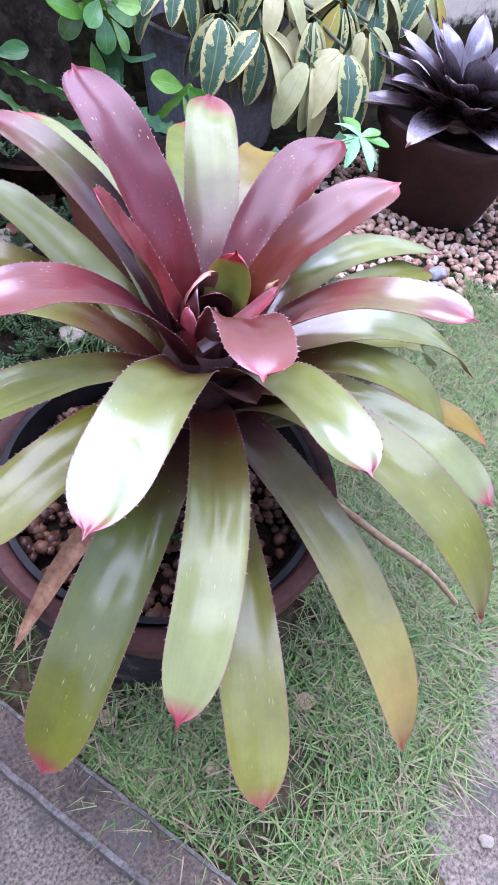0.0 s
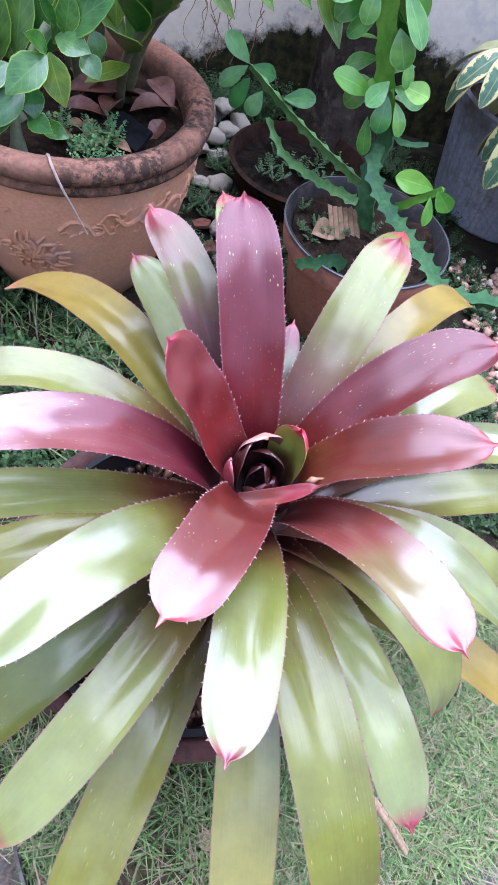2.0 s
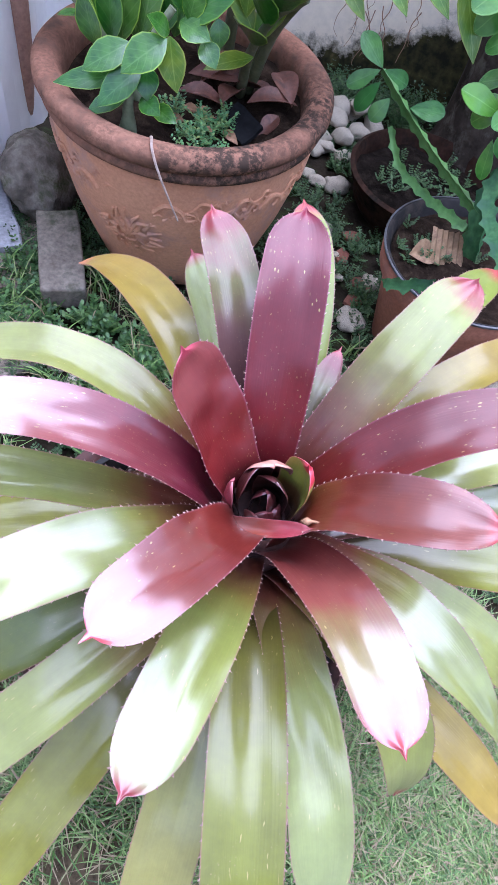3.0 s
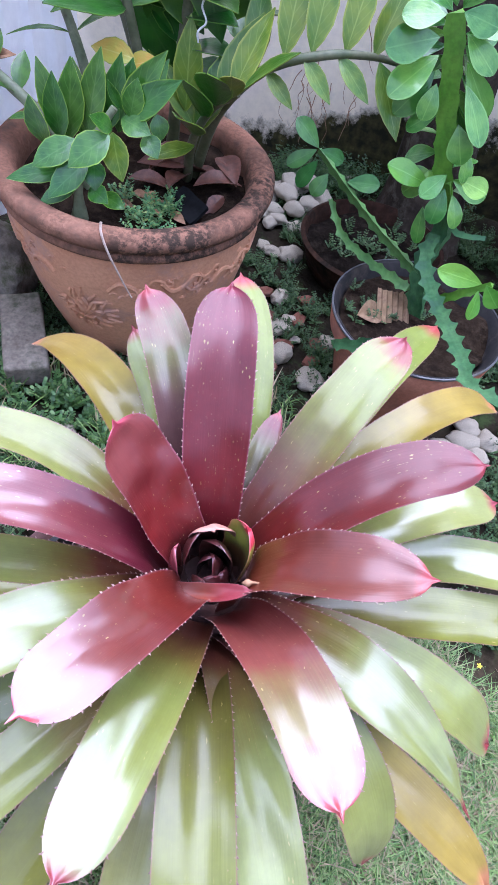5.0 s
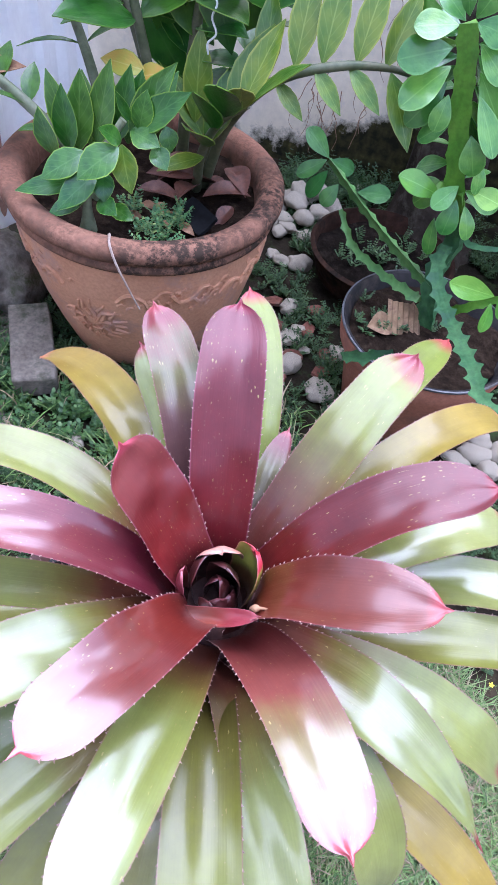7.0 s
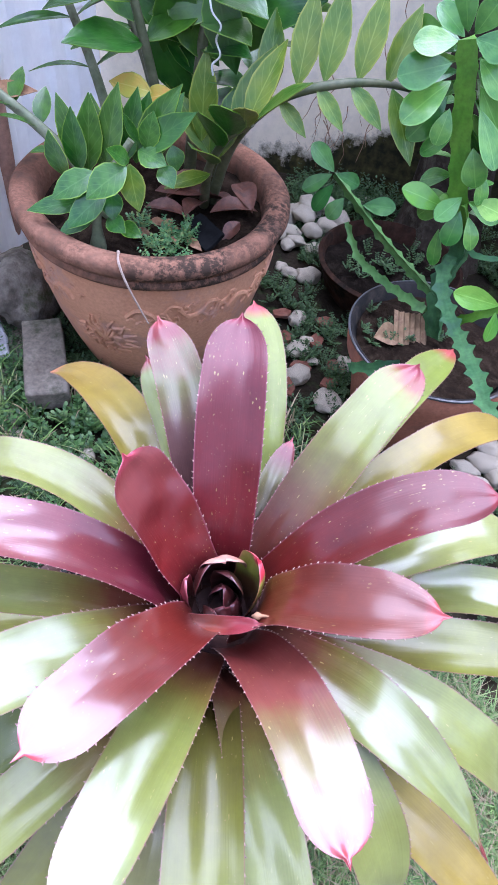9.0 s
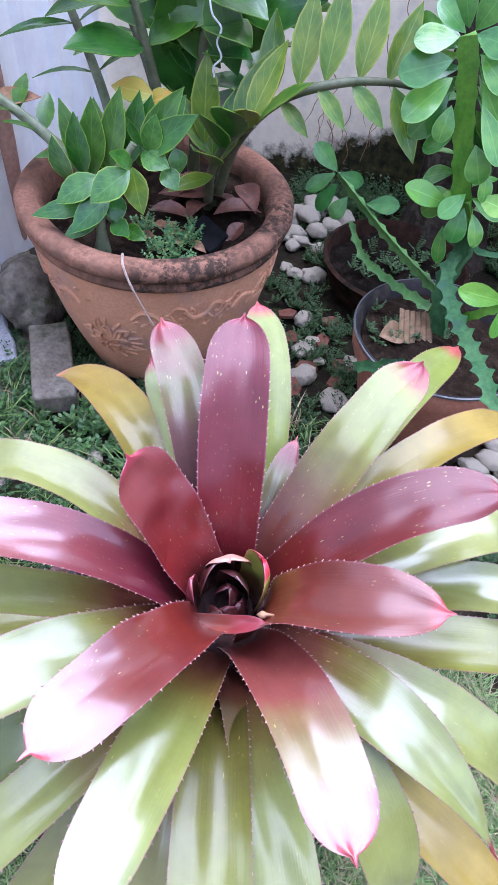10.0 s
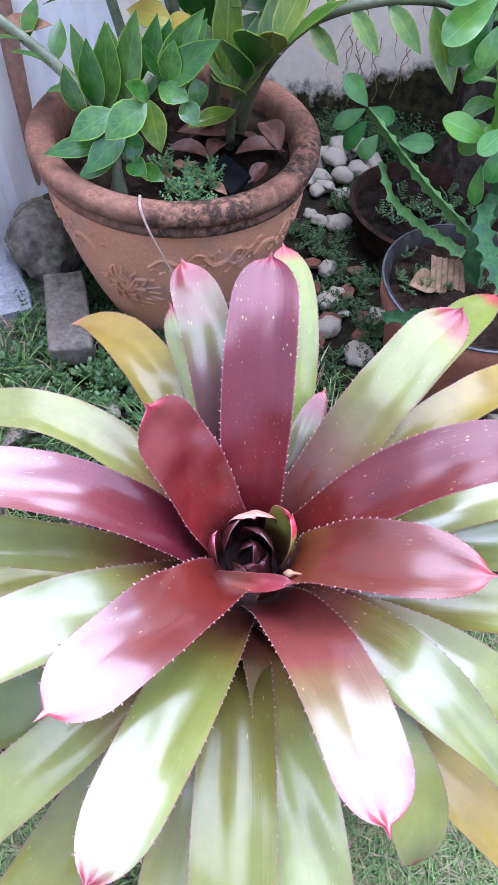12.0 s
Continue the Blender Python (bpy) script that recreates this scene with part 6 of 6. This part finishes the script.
for k, (x, y, a) in enumerate(((-0.021, 0.946, 20), (-0.001, 0.865, 100), (0.045, 0.775, 200), (0.12, 0.74, 60), (0.124, 0.80, 150), (0.024, 0.698, 300), (0.07, 0.87, 250), (0.09, 0.95, 40), (0.20, 0.98, 10))):
    ob = new("shard", SHARD[k % 3])
    ob.matrix_world = pose(x, y, 0.009, 8 * (k % 3) - 6, 10 * (k % 2) - 4, a)
    tagged(ob, "broken terracotta shard lying among the weeds", "shard", "terracotta shards")
bm = bmesh.new()
box(bm, (-0.036, -0.021, 0), (0.036, 0.021, 0.006))
bmesh.ops.subdivide_edges(bm, edges=bm.edges[:], cuts=4, use_grid_fill=True)
for v in bm.verts:
    v.co.z += 6 * v.co.y ** 2 + 0.003 * noise.noise(v.co * 40)
    v.co.x += 0.005 * noise.noise(v.co * 30 + Vector((3, 0, 0)))
    v.co.y += 0.004 * noise.noise(v.co * 30 + Vector((0, 7, 0)))
scrap = part("plastic_scrap", bm, mottled("matt_black_plastic", (0.006, 0.006, 0.006), (0.012, 0.012, 0.012), 20, 1.0, 120, 0.0008, 0.05))
scrap.matrix_world = pose(-0.185, 0.715, 0.346, 22, 6, -38)
tagged(scrap, "folded scrap of black plastic on the urn's soil", "plastic")
roots = thing("dry_roots", "thin dry roots hanging down the plaster wall", "roots", (0.02, 1.6, 0.3))
rr = random.Random(81)
for k in range(16):
    x, z = rr.uniform(-0.06, 0.12) + (0.1 if k > 11 else 0), rr.uniform(0.2, 0.34) + (0.25 if k > 11 else 0)
    pts = [Vector((x - 0.02, -0.012 - 0.13 * x, z - 0.3))]
    for j in range(5):
        pts.append(pts[-1] + Vector((rr.uniform(-0.018, 0.018), rr.uniform(-0.006, 0.002), -rr.uniform(0.015, 0.035))))
    part("root", tube(smooth_path(pts, 18), [0.0015 - 0.0009 * i / 17 for i in range(18)], 5), M_DRY, roots)
bm = bmesh.new()
box(bm, (-0.82, 0.955, 0.0), (-0.785, 0.99, 1.9))
bmesh.ops.bevel(bm, geom=bm.edges[:], offset=0.004, segments=2, affect="EDGES")
tagged(part("fence_post", bm, M_PANEL, smooth=False), "white painted fence post", "post")


# ---- grass and weeds ----
def blades(name, spots, label, mat, h0, h1, width, seed, lean=0.8):
    """Thousands of bent grass blades in one mesh."""
    r = np.random.default_rng(seed)
    n = len(spots)
    xy = np.array(spots)
    az, h = r.uniform(0, 2 * np.pi, n), r.uniform(h0, h1, n)
    ln = r.uniform(0.15, lean, n) * h
    w = width * r.uniform(0.6, 1.3, n)
    d = np.stack([np.cos(az), np.sin(az)], 1)
    sd = np.stack([-np.sin(az), np.cos(az)], 1)
    z0 = np.array([ground_height(x, y) for x, y in spots])
    rows = []
    for s, wk in ((0.0, 1.0), (0.4, 0.9), (0.75, 0.6), (1.0, 0.08)):
        c = xy + d * (ln * s ** 1.7)[:, None]
        z = z0 + h * (s - 0.25 * s ** 3)
        for sg in (-0.5, 0.5):
            rows.append(np.concatenate([c + sd * (w * wk * sg)[:, None], z[:, None]], 1))
    v = np.stack(rows, 1).reshape(-1, 3)
    o = np.arange(n)[:, None] * 8
    f = np.concatenate([o + np.array(q) for q in ((0, 1, 3, 2), (2, 3, 5, 4), (4, 5, 7, 6))], 0)
    me = bpy.data.meshes.new(name)
    me.from_pydata(v.tolist(), [], f.tolist())
    me.materials.append(mat)
    return tagged(new(name, me), label, "grass", kind="stuff")


def off_pots(x, y):
    return (x - BX) ** 2 + (y - BY) ** 2 > 0.185 ** 2 and (x - UX) ** 2 + (y - UY) ** 2 > 0.16 ** 2 and (x - PX) ** 2 + (y - PY) ** 2 > 0.11 ** 2


rnd = random.Random(61)
spots = []
while len(spots) < 70000:
    x, y = rnd.uniform(-0.56, 1.0), rnd.uniform(-0.78, 0.42)
    side = (x - k0.x) * kd.y - (y - k0.y) * kd.x
    edge = y > -0.495 + 0.48 * (x - 0.035) + 0.05 * noise.noise((x * 9, y * 9, 4)) - abs(rnd.gauss(0, 0.012)) or x < 0.0
    thin = 0.62 + 0.8 * noise.noise((x * 6, y * 6, 2)) + (0.25 if x > 0.1 else -0.22) - 0.35 * math.exp(-max(0.0, math.hypot(x - BX, y - BY) - 0.2) / 0.05)
    if side < abs(rnd.gauss(0, 0.006)) and (x > -0.2 or y < -0.2 or rnd.random() < 0.3) and edge and off_pots(x, y) and rnd.random() < thin and y < 0.16 + 0.3 * noise.noise((x * 3, 0, 0)) + 0.12 * x:
        spots.append((x, y))
blades("lawn", spots, "fine green lawn grass with dry straw in it", M_GRASS, 0.016, 0.05, 0.0023, 1, 1.9)
spots = []
while len(spots) < 1300:
    x, y = rnd.uniform(-0.6, 0.2), rnd.uniform(0.15, 0.6)
    if off_pots(x, y) and noise.noise((x * 7, y * 7, 9)) > 0.05:
        spots.append((x, y))
blades("grass", spots, "longer weedy grass between the pots", M_GRASS, 0.03, 0.08, 0.0035, 2, 1.2)


def weeds(name, spots, label, seed, leaf=0.006, height=0.035, z_of=ground_height, fronds=7, mat=M_WEED):
    """Low weeds: sprays of small round leaflets in one mesh."""
    r = random.Random(seed)
    verts, faces = [], []
    for x, y in spots:
        z0 = z_of(x, y)
        for _ in range(fronds):
            a, el, ln = r.uniform(0, 6.283), r.uniform(0.5, 1.4), height * r.uniform(0.6, 1.3)
            d = Vector((math.cos(a) * math.cos(el), math.sin(a) * math.cos(el), math.sin(el)))
            sd = Vector((-math.sin(a), math.cos(a), 0))
            for k in range(6):
                c = Vector((x, y, z0)) + d * ln * (0.25 + 0.15 * k)
                for s in (-1, 1):
                    ax = (sd * s + d * 0.6 + Vector((0, 0, r.uniform(-0.3, 0.3)))).normalized()
                    wd = ax.cross(Vector((r.uniform(-0.3, 0.3), r.uniform(-0.3, 0.3), 1))).normalized()
                    q = leaf * r.uniform(0.7, 1.3)
                    o = len(verts)
                    verts += [tuple(c + ax * q * u + wd * q * w) for u, w in ((0, 0), (0.35, 0.3), (0.75, 0.28), (1.0, 0.0), (0.75, -0.28), (0.35, -0.3))]
                    faces.append(tuple(range(o, o + 6)))
    me = bpy.data.meshes.new(name)
    me.from_pydata(verts, [], faces)
    me.materials.append(mat)
    return tagged(new(name, me), label, "weeds", kind="stuff")


spots = []
while len(spots) < 1200:
    x, y = rnd.uniform(-0.62, 0.7), rnd.uniform(0.15, 1.55)
    if off_pots(x, y) and (noise.noise((x * 5, y * 5, 3)) > -0.05 or (0.0 < x < 0.16 and 0.4 < y < 1.0 and noise.noise((x * 12, y * 12, 3)) > -0.1)) and (x - 0.22) ** 2 + (y - 1.13) ** 2 > 0.18 ** 2:
        spots.append((x, y))
weeds("ground_weeds", spots, "low small-leaved weeds on the dark soil", 5)
SPROUT = [(x, y) for x, y in ((rnd.uniform(-0.62, -0.2), rnd.uniform(0.22, 0.6)) for _ in range(330)) if off_pots(x, y) and noise.noise((x * 8, y * 8, 6)) > -0.15]
weeds("broad_weeds", SPROUT, "broad-leaved green weeds on the bare earth", 14, 0.0095, 0.04, ground_height, 3, M_WEED_MID)
spots = [(UX + 0.06 + rnd.gauss(0, 0.036), UY - 0.125 + rnd.gauss(0, 0.026)) for _ in range(26)]
weeds("urn_weeds", spots, "feathery small weeds growing in the urn", 6, 0.0065, 0.036, lambda x, y: 0.335, 4, M_WEED_PALE)
weeds("wall_weeds", [(rnd.uniform(-0.1, 0.5), rnd.uniform(1.45, 1.6)) for _ in range(160)], "weeds along the foot of the wall", 7, 0.007, 0.07)
spots = [(PX - 0.06 + rnd.gauss(0, 0.05), PY + rnd.gauss(0, 0.05)) for _ in range(9)]
weeds("pot_weeds", spots, "tiny weeds on the flowerpot's soil", 8, 0.006, 0.025, lambda x, y: 0.225, 4)
spots = [(0.12 * math.cos(a), 0.12 * math.sin(a)) for a in (3.9, 4.2, 4.5, 3.6)]
weeds("dark_pot_weeds", [(0.24 + rnd.gauss(0, 0.06), 1.12 + rnd.gauss(0, 0.05)) for _ in range(16)], "small weeds on the dark pot's soil", 12, 0.007, 0.035, lambda x, y: 0.07, 5)
weeds("planter_weeds", spots, "small seedlings among the planter's pebbles", 9, 0.008, 0.03, lambda x, y: 0.178, 4)

# a small yellow flower in the grass
flower = thing("flower", "tiny yellow flower standing in the grass", "flower", (0.46, 0.114, 0.0))
part("stem", tube(smooth_path([(0.004, 0.004, 0.0), (0.002, 0.0, 0.02), (0.0, 0.0, 0.034)], 8), 0.0008, 6), M_WEED_PALE, flower)
PETAL = mesh_of("petal", leaf_mesh(0.008, 0.005, 0.1, 0.1, 0.6, 0.4, 6, thick=0.0004), mottled("yellow_petal", (0.6, 0.45, 0.02), (0.7, 0.55, 0.04), 200, 0.6))
for k in range(5):
    put_leaf(PETAL, flower, (0.46, 0.114, 0.034), (math.cos(1.257 * k), math.sin(1.257 * k), 0.35), (0, 0, 1), 0.6, "petal")
